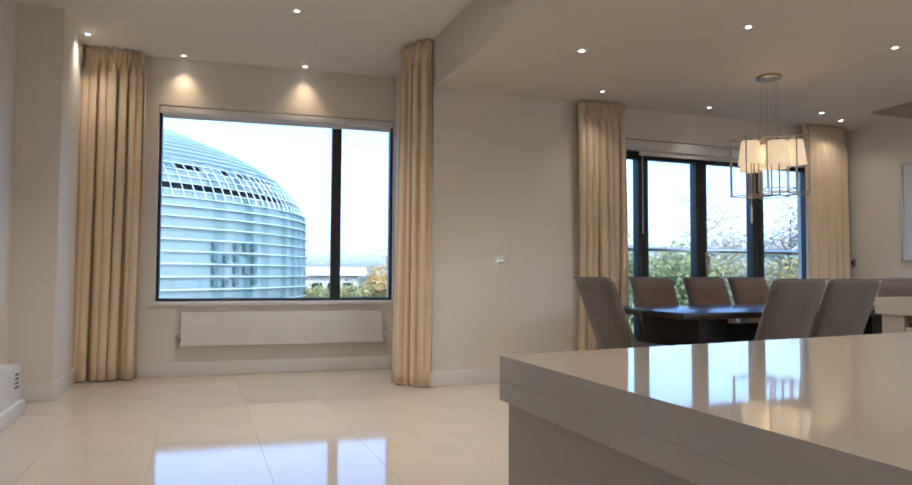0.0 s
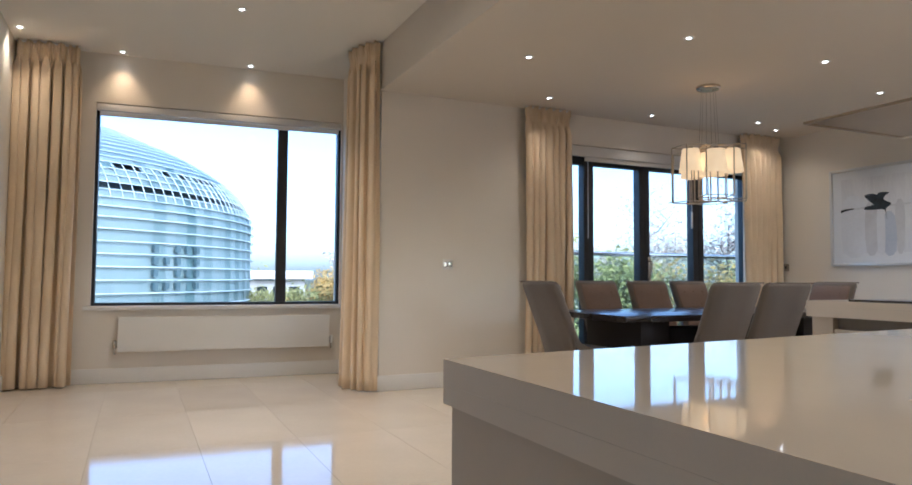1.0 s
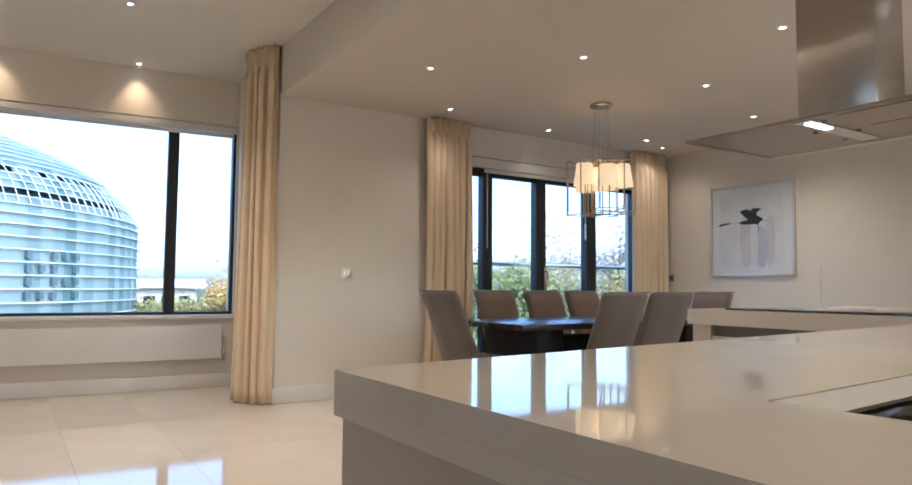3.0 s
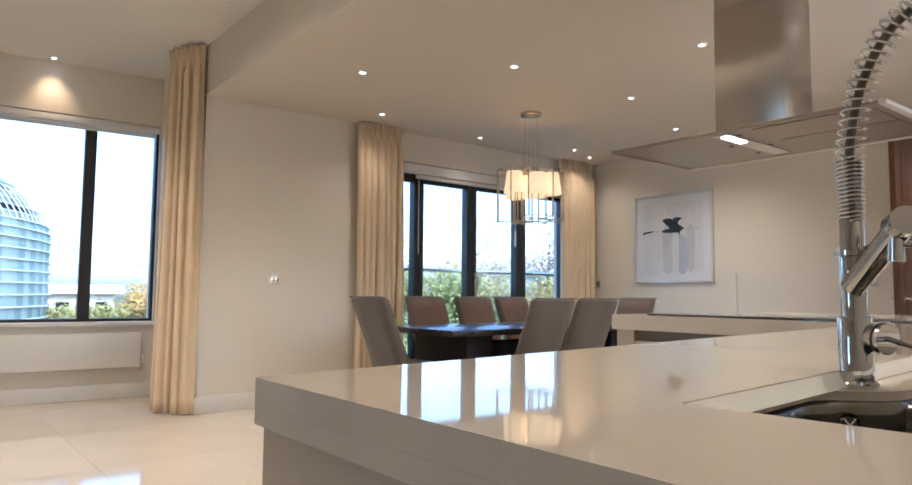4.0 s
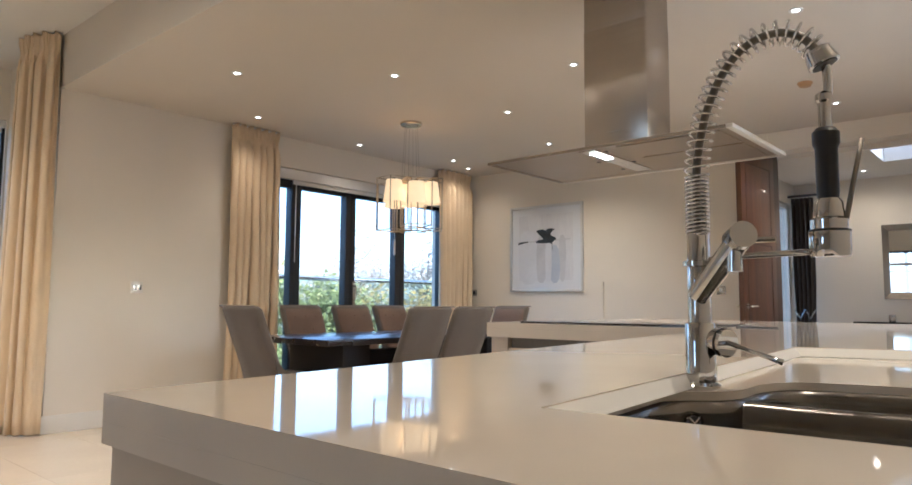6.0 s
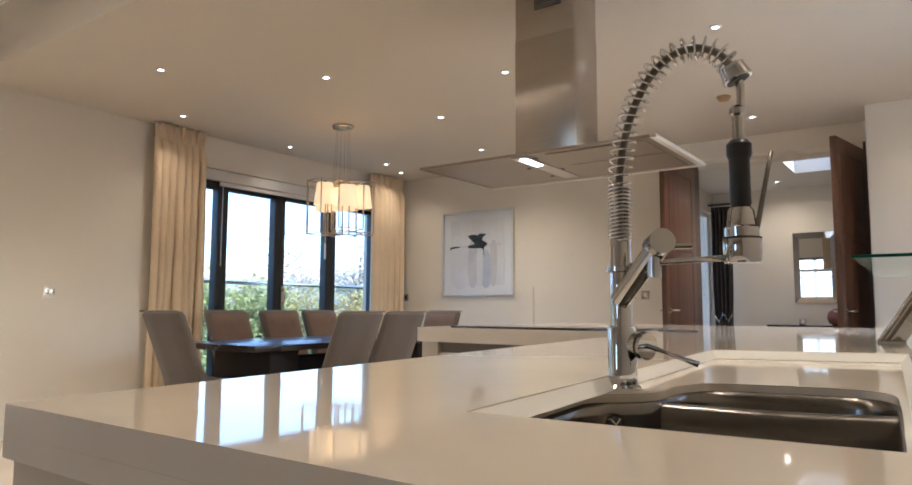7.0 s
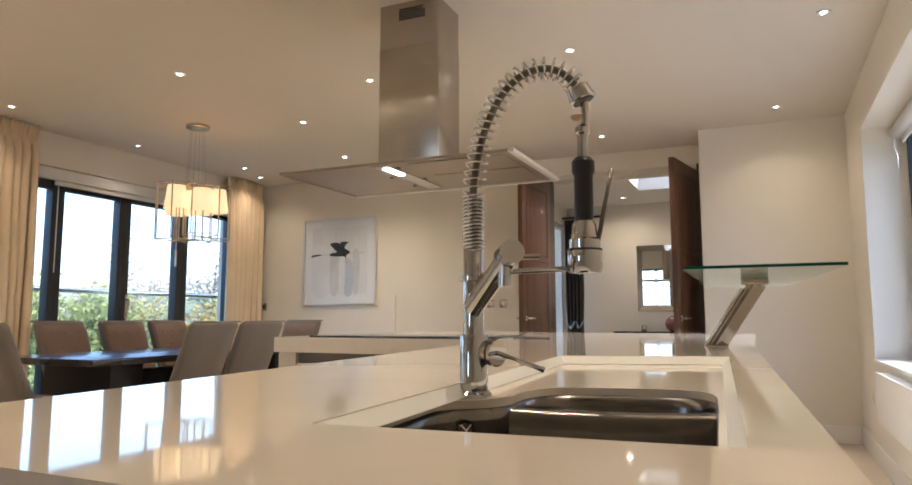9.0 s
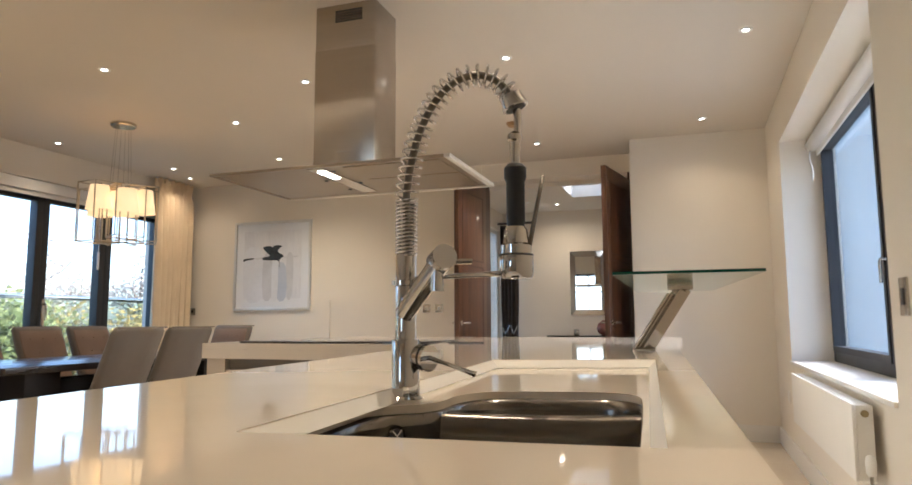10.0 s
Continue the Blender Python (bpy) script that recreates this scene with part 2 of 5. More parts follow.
def plate(outer, holes, z0, z1):
    """A slab between two heights with an outline and holes."""
    bm = bmesh.new()
    loops = [outer, *holes]
    edges, rings = [], []
    for lp in loops:
        vs = [bm.verts.new((x, y, z1)) for x, y in lp]
        rings.append(vs)
        edges += [bm.edges.new((vs[i], vs[(i + 1) % len(vs)])) for i in range(len(vs))]
    top = bmesh.ops.triangle_fill(bm, use_beauty=True, use_dissolve=False, edges=edges)
    faces = [f for f in top["geom"] if isinstance(f, bmesh.types.BMFace)]
    low = [[bm.verts.new((v.co.x, v.co.y, z0)) for v in vs] for vs in rings]
    key = {v: w for vs, ws in zip(rings, low) for v, w in zip(vs, ws)}
    for f in faces:
        bm.faces.new([key[v] for v in reversed(f.verts)])
    for vs, ws in zip(rings, low):
        for i in range(len(vs)):
            j = (i + 1) % len(vs)
            bm.faces.new((vs[i], vs[j], ws[j], ws[i]))
    return bm


def smooth_loop(points, n=4):
    """A closed Catmull-Rom curve through points."""
    P, out = [Vector((*p, 0)) for p in points], []
    for i in range(len(P)):
        a, b, c, d = P[i - 1], P[i], P[(i + 1) % len(P)], P[(i + 2) % len(P)]
        for k in range(n):
            t = k / n
            q = 0.5 * (2 * b + (c - a) * t + (2 * a - 5 * b + 4 * c - d) * t * t + (3 * b - 3 * c + d - a) * t ** 3)
            out.append((q.x, q.y))
    return out


def curve3(points, n=8):
    P, out = [Vector(p) for p in points], []
    P = [P[0] * 2 - P[1], *P, P[-1] * 2 - P[-2]]
    for i in range(1, len(P) - 2):
        a, b, c, d = P[i - 1:i + 3]
        for k in range(n):
            t = k / n
            out.append(0.5 * (2 * b + (c - a) * t + (2 * a - 5 * b + 4 * c - d) * t * t + (3 * b - 3 * c + d - a) * t ** 3))
    return out + [P[-2]]


def sheet(outer, holes, y0, y1):
    """An upright slab in the xz plane with openings."""
    bm = plate(outer, holes, -y1, -y0)
    for v in bm.verts:
        v.co = (v.co.x, -v.co.z, v.co.y)
    return bm


def structure(name, bm, material):
    return tagged(part(name, bm, material), kind="structure")
# ---------- the shell ----------
floor = structure("floor", boxes((-4.4, 2.4, -1.05, 7.8, -0.2, -0.012), (2.4, 9.4, -1.2, 6.32, -0.2, -0.012)), GROUT)

BAY_A, BAY_B = Vector((-1.12, 7.517, 0)), Vector((2.08, 7.30, 0))      # inner face of the bay's window wall
bay_dir = (BAY_B - BAY_A).normalized()
BAY = Matrix.Translation(BAY_A) @ Matrix.Rotation(math.atan2(bay_dir.y, bay_dir.x), 4, "Z")   # x along the wall, y outwards
BAY_L = (BAY_B - BAY_A).length
WX0, WX1, WZ0, WZ1 = 0.755, 3.14, 0.735, 2.70

wall = structure("wall_bay", sheet([(-0.3, 0), (BAY_L + 0.3, 0), (BAY_L + 0.3, HIGH + 0.1), (-0.3, HIGH + 0.1)], [[(WX0, WZ0), (WX1, WZ0), (WX1, WZ1), (WX0, WZ1)]], 0, 0.32), WALL)
wall.matrix_world = BAY
structure("wall_bay_side", cube(2.03, 2.32, 6.3, 7.6, 0, HIGH + 0.1), WALL)
DX0, DX1, DZ = 4.02, 6.74, 2.43
structure("wall_dining", sheet([(2.028, 0), (DX0, 0), (DX0, DZ), (DX1, DZ), (DX1, 0), (7.4, 0), (7.4, LOW + 0.1), (2.028, LOW + 0.1)], [], 6.007, 6.3), WALL)
OY0, OY1, OZ = 0.56, 2.135, 2.55
wall = sheet([(-0.9, 0), (OY0, 0), (OY0, OZ), (OY1, OZ), (OY1, 0), (6.007, 0), (6.007, LOW + 0.1), (-0.9, LOW + 0.1)], [], 7.173, 7.4)
for v in wall.verts:
    v.co = (v.co.y, v.co.x, v.co.z)
structure("wall_end", wall, WALL)
structure("wall_lining", cube(7.161, 7.172, OY1 + 0.001, 3.96, 0, LOW), WALL)
structure("wall_pier", cube(6.616, 7.173, -0.9, 0.513, 0, LOW + 0.1), WALL)
RX0, RX1, RZ0, RZ1 = 2.95, 5.72, 0.735, 2.39
structure("wall_right", sheet([(-4.4, 0), (6.616, 0), (6.616, HIGH + 0.1), (-4.4, HIGH + 0.1)], [[(RX0, RZ0), (RX1, RZ0), (RX1, RZ1), (RX0, RZ1)]], -1.05, -0.67), WALL)
structure("wall_nib", cube(-1.36, -1.04, 6.38, 7.8, 0, HIGH + 0.1), WALL)
structure("wall_left", boxes((-1.56, -1.36, 4.5, 7.8, 0, HIGH + 0.1), (-4.2, -1.56, 4.5, 4.7, 0, HIGH + 0.1), (-4.4, -4.2, -1.05, 2.6, 0, HIGH + 0.1), (-4.4, -4.2, 3.6, 4.7, 0, HIGH + 0.1), (-4.4, -4.2, 2.6, 3.6, 0, 1.1), (-4.4, -4.2, 2.6, 3.6, 2.55, HIGH + 0.1)), WALL)
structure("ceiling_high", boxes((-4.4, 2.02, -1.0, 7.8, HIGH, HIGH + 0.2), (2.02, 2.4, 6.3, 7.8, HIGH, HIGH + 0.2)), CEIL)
structure("ceiling_low", boxes((2.02, 7.4, -1.0, 6.007, LOW, HIGH + 0.2), (2.02, 2.3, 6.007, 6.3, LOW, HIGH + 0.2)), CEIL_DIM)

# hall beyond the double doors
for spec in ((9.1, 9.3, -1.0, 2.8, 0, 2.75), (7.4, 9.3, -1.2, -1.0, 0, 2.75), (7.4, 8.44, 2.42, 2.62, 0, 2.75), (9.02, 9.3, 2.42, 2.62, 0, 2.75), (8.44, 9.02, 2.42, 2.62, 2.25, 2.75)):
    structure("wall_hall", cube(*spec), WALL)
SKX0, SKX1, SKY0, SKY1 = 7.45, 8.14, 0.35, 1.30
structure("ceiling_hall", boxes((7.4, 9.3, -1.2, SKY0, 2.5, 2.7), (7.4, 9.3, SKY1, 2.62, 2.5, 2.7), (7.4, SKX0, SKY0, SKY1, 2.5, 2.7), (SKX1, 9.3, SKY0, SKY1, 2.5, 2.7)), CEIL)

# skirting
SK = 0.14


def skirt(name, *specs):
    bm = bmesh.new()
    for s in specs:
        put(bm, *s, 0, SK, bevel=0.006)
    return structure(name, bm, TRIM)


skirt("baseboard", (2.012, 4.02, 5.988, 6.006))
skirt("baseboard", (6.74, 7.17, 5.988, 6.006))
skirt("baseboard", (7.145, 7.160, 2.145, 3.96), (7.154, 7.172, 3.961, 5.988))
skirt("baseboard", (6.597, 6.615, -0.65, 0.513))
skirt("baseboard", (-1.0, 6.597, -0.669, -0.651))
skirt("baseboard", (-1.36, -1.022, 6.361, 6.379), (-1.039, -1.021, 6.379, 7.48))
skirt("baseboard", (2.010, 2.027, 6.007, 7.29))
sk = skirt("baseboard", (0.1, BAY_L - 0.05, -0.019, -0.001))
sk.matrix_world = BAY


# ---------- windows ----------
def bay_window():
    w = tagged(new("window_1"), "wide anthracite-framed bay window over a radiator", "window", kind="structure")
    w.matrix_world = BAY
    y0, y1 = 0.05, 0.13
    f = 0.028
    part("window_frame", boxes((WX0, WX0 + f, y0, y1, WZ0, WZ1), (WX1 - f, WX1, y0, y1, WZ0, WZ1), (WX0 + f, WX1 - f, y0, y1, WZ0, WZ0 + f), (WX0 + f, WX1 - f, y0, y1, WZ1 - f, WZ1), bevel=0.004), FRAME, w)
    part("mullion", cube(2.475, 2.578, y0 - 0.01, y1, WZ0 + f, WZ1 - f, bevel=0.005), FRAME, w)
    for a, b in ((WX0 + f, 2.475), (2.578, WX1 - f)):
        p = part("pane", cube(a, b, 0.088, 0.094, WZ0 + f, WZ1 - f), PANE, w)
        p.visible_shadow = False
    part("window_sill", cube(WX0 - 0.06, WX1 + 0.05, -0.035, 0.049, 0.695, 0.733, bevel=0.006), TRIM, w)
    b = thing("roller_blind", "rolled-up pale grey roller blind under the window head", "blind", BAY)
    part("cassette", cube(WX0 + 0.005, WX1 - 0.005, 0.004, 0.048, WZ1 - 0.075, WZ1 - 0.004, bevel=0.012), BLIND, b)
    part("bottom_bar", cube(WX0 + 0.03, WX1 - 0.03, 0.018, 0.034, WZ1 - 0.125, WZ1 - 0.078, bevel=0.006), BLIND, b)


bay_window()


def bifold_window():
    w = tagged(new("window_2"), "tall anthracite bifold doors opening to the balcony", "glazed door", kind="structure")
    y0, y1 = 6.09, 6.17
    posts = [(4.02, 4.10), (4.32, 4.445), (5.062, 5.205), (5.843, 6.0), (6.66, 6.74)]
    part("window_frame", boxes((DX0, DX1, y0, y1, DZ - 0.13, DZ), (DX0, DX1, y0, y1, 0, 0.05), bevel=0.004), FRAME, w)
    for a, b in posts:
        mid = (a + b) / 2
        if b - a > 0.1:
            part("stile", cube(a, mid - 0.002, y0 - 0.012, y1 + 0.01, 0.05, DZ - 0.13, bevel=0.005), FRAME, w)
            part("stile", cube(mid + 0.002, b, y0 - 0.012, y1 + 0.01, 0.05, DZ - 0.13, bevel=0.005), FRAME, w)
        else:
            part("stile", cube(a, b, y0 - 0.012, y1 + 0.01, 0.05, DZ - 0.13, bevel=0.005), FRAME, w)
    for (a, b), (c, d) in zip(posts, posts[1:]):
        part("rail", boxes((b, c, y0, y1, 0.05, 0.15), (b, c, y0, y1, DZ - 0.19, DZ - 0.13)), FRAME, w)
        p = part("pane", cube(b, c, 6.126, 6.132, 0.15, DZ - 0.19), PANE, w)
        p.visible_shadow = False
    h = part("door_handle", tube([(5.19, y0 - 0.012, 1.22), (5.19, y0 - 0.05, 1.22), (5.19, y0 - 0.055, 1.21), (5.19, y0 - 0.055, 1.06)], 0.009), SATIN, w, "satin lever handle")
    part("backplate", cube(5.17, 5.21, y0 - 0.018, y0 - 0.012, 1.0, 1.27, bevel=0.002), SATIN, w)
    b = thing("roller_blind", "rolled-up off-white roller blind above the bifold doors", "blind")
    part("cassette", cube(DX0 + 0.02, DX1 - 0.02, 6.012, 6.075, DZ - 0.115, DZ - 0.004, bevel=0.02), BLIND, b)
    part("bottom_bar", cube(4.31, DX1 - 0.05, 6.035, 6.055, DZ - 0.16, DZ - 0.118, bevel=0.006), BLIND, b)
    part("pull_cord", tube([(5.78, 6.03, DZ - 0.1), (5.78, 6.03, 1.78)], 0.003, 6), WHITEPL, b)
    part("cord_weight", lathe([(0.004, 0.2), (0.011, 0.18), (0.012, 0.02), (0.005, 0)], (5.78, 6.03, 1.60), 10), WHITEPL, b)
    part("side_cord", tube([(4.34, 6.03, DZ - 0.1), (4.34, 6.03, 1.45)], 0.004, 6), WHITEPL, b)


bifold_window()


def side_window():
    w = tagged(new("window_3"), "anthracite casement window in a deep white reveal", "window", kind="structure")
    y0, y1 = -1.02, -0.95
    f = 0.075
    part("window_frame", boxes((RX0, RX0 + f, y0, y1, RZ0, RZ1), (RX1 - f, RX1, y0, y1, RZ0, RZ1), (RX0 + f, RX1 - f, y0, y1, RZ0, RZ0 + f), (RX0 + f, RX1 - f, y0, y1, RZ1 - f, RZ1), bevel=0.005), FRAME, w)
    part("mullion", cube(3.99, 4.13, y0, y1 + 0.008, RZ0 + f, RZ1 - f, bevel=0.006), FRAME, w)
    part("sash", boxes((4.13, 4.17, y0 + 0.01, y1 + 0.015, RZ0 + f, RZ1 - f), (RX1 - f - 0.04, RX1 - f, y0 + 0.01, y1 + 0.015, RZ0 + f, RZ1 - f), (4.17, RX1 - f - 0.04, y0 + 0.01, y1 + 0.015, RZ0 + f, RZ0 + f + 0.04), (4.17, RX1 - f - 0.04, y0 + 0.01, y1 + 0.015, RZ1 - f - 0.04, RZ1 - f)), FRAME, w)
    for a, b in ((RX0 + f, 3.99), (4.17, RX1 - f - 0.04)):
        p = part("pane", cube(a, b, -0.988, -0.982, RZ0 + f, RZ1 - f), PANE, w)
        p.visible_shadow = False
    part("window_handle", tube([(4.06, y1, 1.34), (4.06, y1 + 0.045, 1.34), (4.06, y1 + 0.05, 1.33), (4.06, y1 + 0.05, 1.22)], 0.009), SATIN, w, "satin lever handle")
    part("window_sill", cube(RX0 + 0.003, RX1 - 0.003, -0.95, -0.655, 0.715, 0.738, bevel=0.005), TRIM, w)
    b = thing("roller_blind", "rolled-up cream roller blind inside the window reveal", "blind")
    part("roll", tube([(RX0 + 0.03, -0.885, RZ1 - 0.06), (RX1 - 0.03, -0.885, RZ1 - 0.06)], 0.045, 20), BLIND, b, smooth=True)
    part("bottom_bar", cube(RX0 + 0.05, RX1 - 0.05, -0.925, -0.91, RZ1 - 0.14, RZ1 - 0.07, bevel=0.005), BLIND, b)
    part("pull_cord", tube(curve3([(5.6, -0.86, 2.28), (5.57, -0.85, 2.2), (5.54, -0.86, 2.12), (5.55, -0.86, 2.05)]), 0.005, 6), WHITEPL, b)


side_window()
w6 = tagged(new("window_6"), "wide anthracite living-room window with slim mullions", "window", kind="structure")
part("window_frame", boxes((-4.29, -4.23, 2.6, 2.66, 1.1, 2.55), (-4.29, -4.23, 3.54, 3.6, 1.1, 2.55), (-4.29, -4.23, 2.66, 3.54, 1.1, 1.16), (-4.29, -4.23, 2.66, 3.54, 2.49, 2.55)), FRAME, w6)
part("mullion", cube(-4.29, -4.23, 3.06, 3.14, 1.16, 2.49), FRAME, w6)
part("transom", boxes((-4.285, -4.235, 2.66, 3.06, 1.95, 2.01), (-4.285, -4.235, 3.14, 3.54, 1.95, 2.01)), FRAME, w6)


# ---------- curtains ----------
def curtain(name, label, points, z0, z1, folds, amp, seed, flare=(0.0, 0.0)):
    """A gathered pinch-pleat curtain along a floor line; points run along its track."""
    rnd = random.Random(seed)
    t = thing(name, label, "curtain", group="curtains")
    P = curve3([(*p, 0) for p in points], 12)
    S = [0]
    for a, b in zip(P, P[1:]):
        S.append(S[-1] + (b - a).length)
    n = folds * 26
    drops = [0.0, 0.02, 0.04, 0.06, 0.08, 0.10, 0.12, 0.14, 0.16, 0.18, 0.21, 0.25, 0.30, 0.37] + [0.37 + (z1 - z0 - 0.37) * (j + 1) / 24 for j in range(24)]
    # folds of uneven width that change, merge and lean on their way down
    edge = [0.0]
    for _ in range(folds):
        edge.append(edge[-1] + rnd.uniform(0.6, 1.5))
    edge = [e / edge[-1] for e in edge]
    top_a, low_a = ([rnd.uniform(0.55, 1.1) for _ in range(folds + 2)], [rnd.uniform(0.35, 1.3) for _ in range(folds + 2)])
    lean = [rnd.uniform(-0.35, 0.35) for _ in range(folds + 2)]
    ripple = [rnd.uniform(0, 6.28) for _ in range(4)]
    bm = bmesh.new()
    grid = []
    for j, drop in enumerate(drops):
        v = drop / (z1 - z0)
        z = z1 - drop
        head = min(1.0, max(0.0, (0.24 - drop) / 0.12))
        pinch = math.exp(-((drop - 0.12) / 0.05) ** 2)
        row = []
        for i in range(n + 1):
            u = i / n
            k = max(0, min(folds - 1, sum(1 for e in edge if e <= u) - 1))
            f = (u - edge[k]) / (edge[k + 1] - edge[k])
            s = u * S[-1]
            q = max(0, min(len(S) - 2, sum(1 for e in S if e <= s) - 1))
            p = P[q].lerp(P[q + 1], (s - S[q]) / max(1e-6, S[q + 1] - S[q]))
            d = (P[q + 1] - P[q]).normalized()
            nn = Vector((d.y, -d.x, 0))
            ease = f * f * (3 - 2 * f)
            a = (top_a[k] * (1 - ease) + top_a[k + 1] * ease) * (1 - v) + (low_a[k] * (1 - ease) + low_a[k + 1] * ease) * v
            ph = 2 * math.pi * (k + f + v * (lean[k] * (1 - ease) + lean[k + 1] * ease))
            fall = math.sin(ph) + 0.28 * math.sin(2 * ph + ripple[0] + 1.4 * v) + 0.12 * math.sin(3 * ph + ripple[1] - 2.2 * v)
            g = f - 0.5
            pleat = math.exp(-(g / (0.26 - 0.10 * pinch)) ** 2) * (0.72 + 0.28 * math.cos(2 * math.pi * g * 8))
            off = (1 - head) * amp * 0.62 * a * fall + head * amp * (0.9 - 0.45 * pinch) * (pleat - 0.3) + 0.010 * math.sin(2.7 * v + 5 * u + ripple[2])
            along = -0.30 * amp * math.sin(2 * ph) * a * (1 - head) + 0.008 * math.sin(4 * v + ripple[3]) * (1 - head)
            row.append(bm.verts.new(p + nn * off + d * along + Vector((*flare, 0)) * (1 - u) * v + Vector((0, 0, z + (0.010 * pleat if j == 0 else 0)))))
        grid.append(row)
    for a, b in zip(grid, grid[1:]):
        for i in range(n):
            bm.faces.new((a[i], a[i + 1], b[i + 1], b[i]))
    c = part("drape", bm, CURTAIN, t, smooth=True)
    md = c.modifiers.new("thickness", "SOLIDIFY")
    md.thickness = 0.004
    part("track", tube([(P[0].x, P[0].y, z1 + 0.002), (P[-1].x, P[-1].y, z1 + 0.002)], 0.008, 8), WHITEPL, t)
    return t


curtain("curtain", "floor-length cream pinch-pleat curtain gathered beside the bay window", [(-1.03, 7.36), (-0.78, 7.33), (-0.51, 7.32)], 0.012, HIGH - 0.014, 7, 0.085, 3)
curtain("curtain", "narrow bunched cream curtain hanging at the corner of the bay", [(1.85, 6.38), (1.845, 6.25), (1.865, 6.13), (1.92, 6.02), (1.99, 5.955)], 0.012, HIGH - 0.014, 5, 0.065, 8, (-0.07, 0.0))
curtain("curtain", "floor-length cream pinch-pleat curtain gathered beside the bifold doors", [(3.50, 5.90), (3.77, 5.89), (4.02, 5.90)], 0.012, LOW - 0.014, 7, 0.085, 5)
curtain("curtain", "floor-length cream pinch-pleat curtain gathered in the dining corner", [(6.43, 5.90), (6.74, 5.89), (7.05, 5.90)], 0.012, LOW - 0.014, 7, 0.08, 11)


# ---------- radiators ----------
def radiator(name, label, x0, x1, z0, z1, depth, m):
    t = thing(name, label, "radiator", m)
    part("front_panel", cube(x0, x1, -depth, -depth + 0.014, z0, z1, bevel=0.005), ENAMEL, t)
    part("back_panel", cube(x0 + 0.01, x1 - 0.01, -0.045, -0.03, z0 + 0.01, z1 - 0.01, bevel=0.004), ENAMEL, t)
    for xx in (x0, x1 - 0.006):
        part("side_panel", cube(xx, xx + 0.006, -depth + 0.015, -0.03, z0 + 0.004, z1 - 0.004), ENAMEL, t)
    n = int((x1 - x0) / 0.045)
    bm = bmesh.new()
    for i in range(n):
        x = x0 + 0.02 + i * 0.045
        put(bm, x, x + 0.012, -depth + 0.016, -0.03, z1 - 0.012, z1 - 0.004)
    tagged(part("top_grille", bm, ENAMEL, t), kind="stuff")
    for xx in (x0 + 0.2, x1 - 0.2):
        part("wall_bracket", cube(xx - 0.015, xx + 0.015, -0.03, 0, z0 + 0.05, z1 - 0.05), ENAMEL, t)
    for xx, s in ((x0, -1), (x1, 1)):
        v = part("valve", lathe([(0.012, 0), (0.018, 0.01), (0.02, 0.05), (0.016, 0.075), (0.008, 0.08)], (xx + s * 0.028, -depth + 0.05, z0 + 0.03), 14), WHITEPL if s > 0 else CHROME, t, smooth=True)
        part("valve_tail", tube([(xx, -depth + 0.05, z0 + 0.045), (xx + s * 0.028, -depth + 0.05, z0 + 0.045), (xx + s * 0.028, -depth + 0.05, z0 - 0.02), (xx + s * 0.028, 0, z0 - 0.03)], 0.008, 8), CHROME, v)
    return t


radiator("radiator", "long white panel radiator under the bay window", 1.01, 3.02, 0.30, 0.628, 0.10, BAY)
r = radiator("radiator", "white panel radiator with bleed plug below the side window", -4.93, -3.2, 0.40, 0.70, 0.105, Matrix.Translation((0, -0.67, 0)) @ Matrix.Rotation(math.pi, 4, "Z"))
part("bleed_plug", tube([(-4.94, -0.06, 0.67), (-4.952, -0.06, 0.67)], 0.014, 14), BRASS, r)
part("bleed_plug", tube([(-3.2, -0.06, 0.665), (-3.188, -0.06, 0.665)], 0.014, 14), BRASS, r)


# ---------- wall plates ----------
def plate_on(name, label, centre, normal, w, h, gangs=1, material=SATIN, insert=DARKPL):
    """A switch or socket plate; normal 'x' faces -x, 'y' faces -y, 'Y' faces +y."""
    rot = {"y": 0, "x": -90, "Y": 180}[normal]
    t = thing(name, label, "switch" if "switch" in name else "socket", pose(*centre, 0, 0, rot))
    part("plate", cube(-w / 2, w / 2, -0.008, 0, -h / 2, h / 2, bevel=0.002), material, t)
    for g in range(gangs):
        x = (g - (gangs - 1) / 2) * w / max(gangs, 1) * 0.8
        part("insert", cube(x - w * 0.16, x + w * 0.16, -0.012, -0.008, -h * 0.22, h * 0.22, bevel=0.002), insert, t)
    return t


plate_on("light_switch", "satin steel double light switch on the cream wall", (2.705, 6.007, 1.151), "y", 0.10, 0.10, 2, PLATEM, SATIN)
plate_on("light_switch", "satin switch plate beside the dining curtain", (7.173, 5.925, 1.172), "x", 0.085, 0.085, 1)
plate_on("wall_socket", "satin steel socket plate near the walnut door", (7.161, 2.78, 1.18), "x", 0.09, 0.09, 1, SATIN, PLATEM)
plate_on("wall_socket", "satin steel socket plate near the walnut door", (7.161, 2.632, 1.18), "x", 0.09, 0.09, 1, SATIN, PLATEM)
plate_on("wall_socket", "low satin socket beside the side window radiator", (5.95, -0.67, 0.45), "Y", 0.09, 0.09, 1, PLATEM, WHITEPL)
plate_on("light_switch", "satin switch plate on the pier beside the window", (2.76, -0.67, 1.11), "Y", 0.09, 0.13, 1, SATIN, DARKPL)

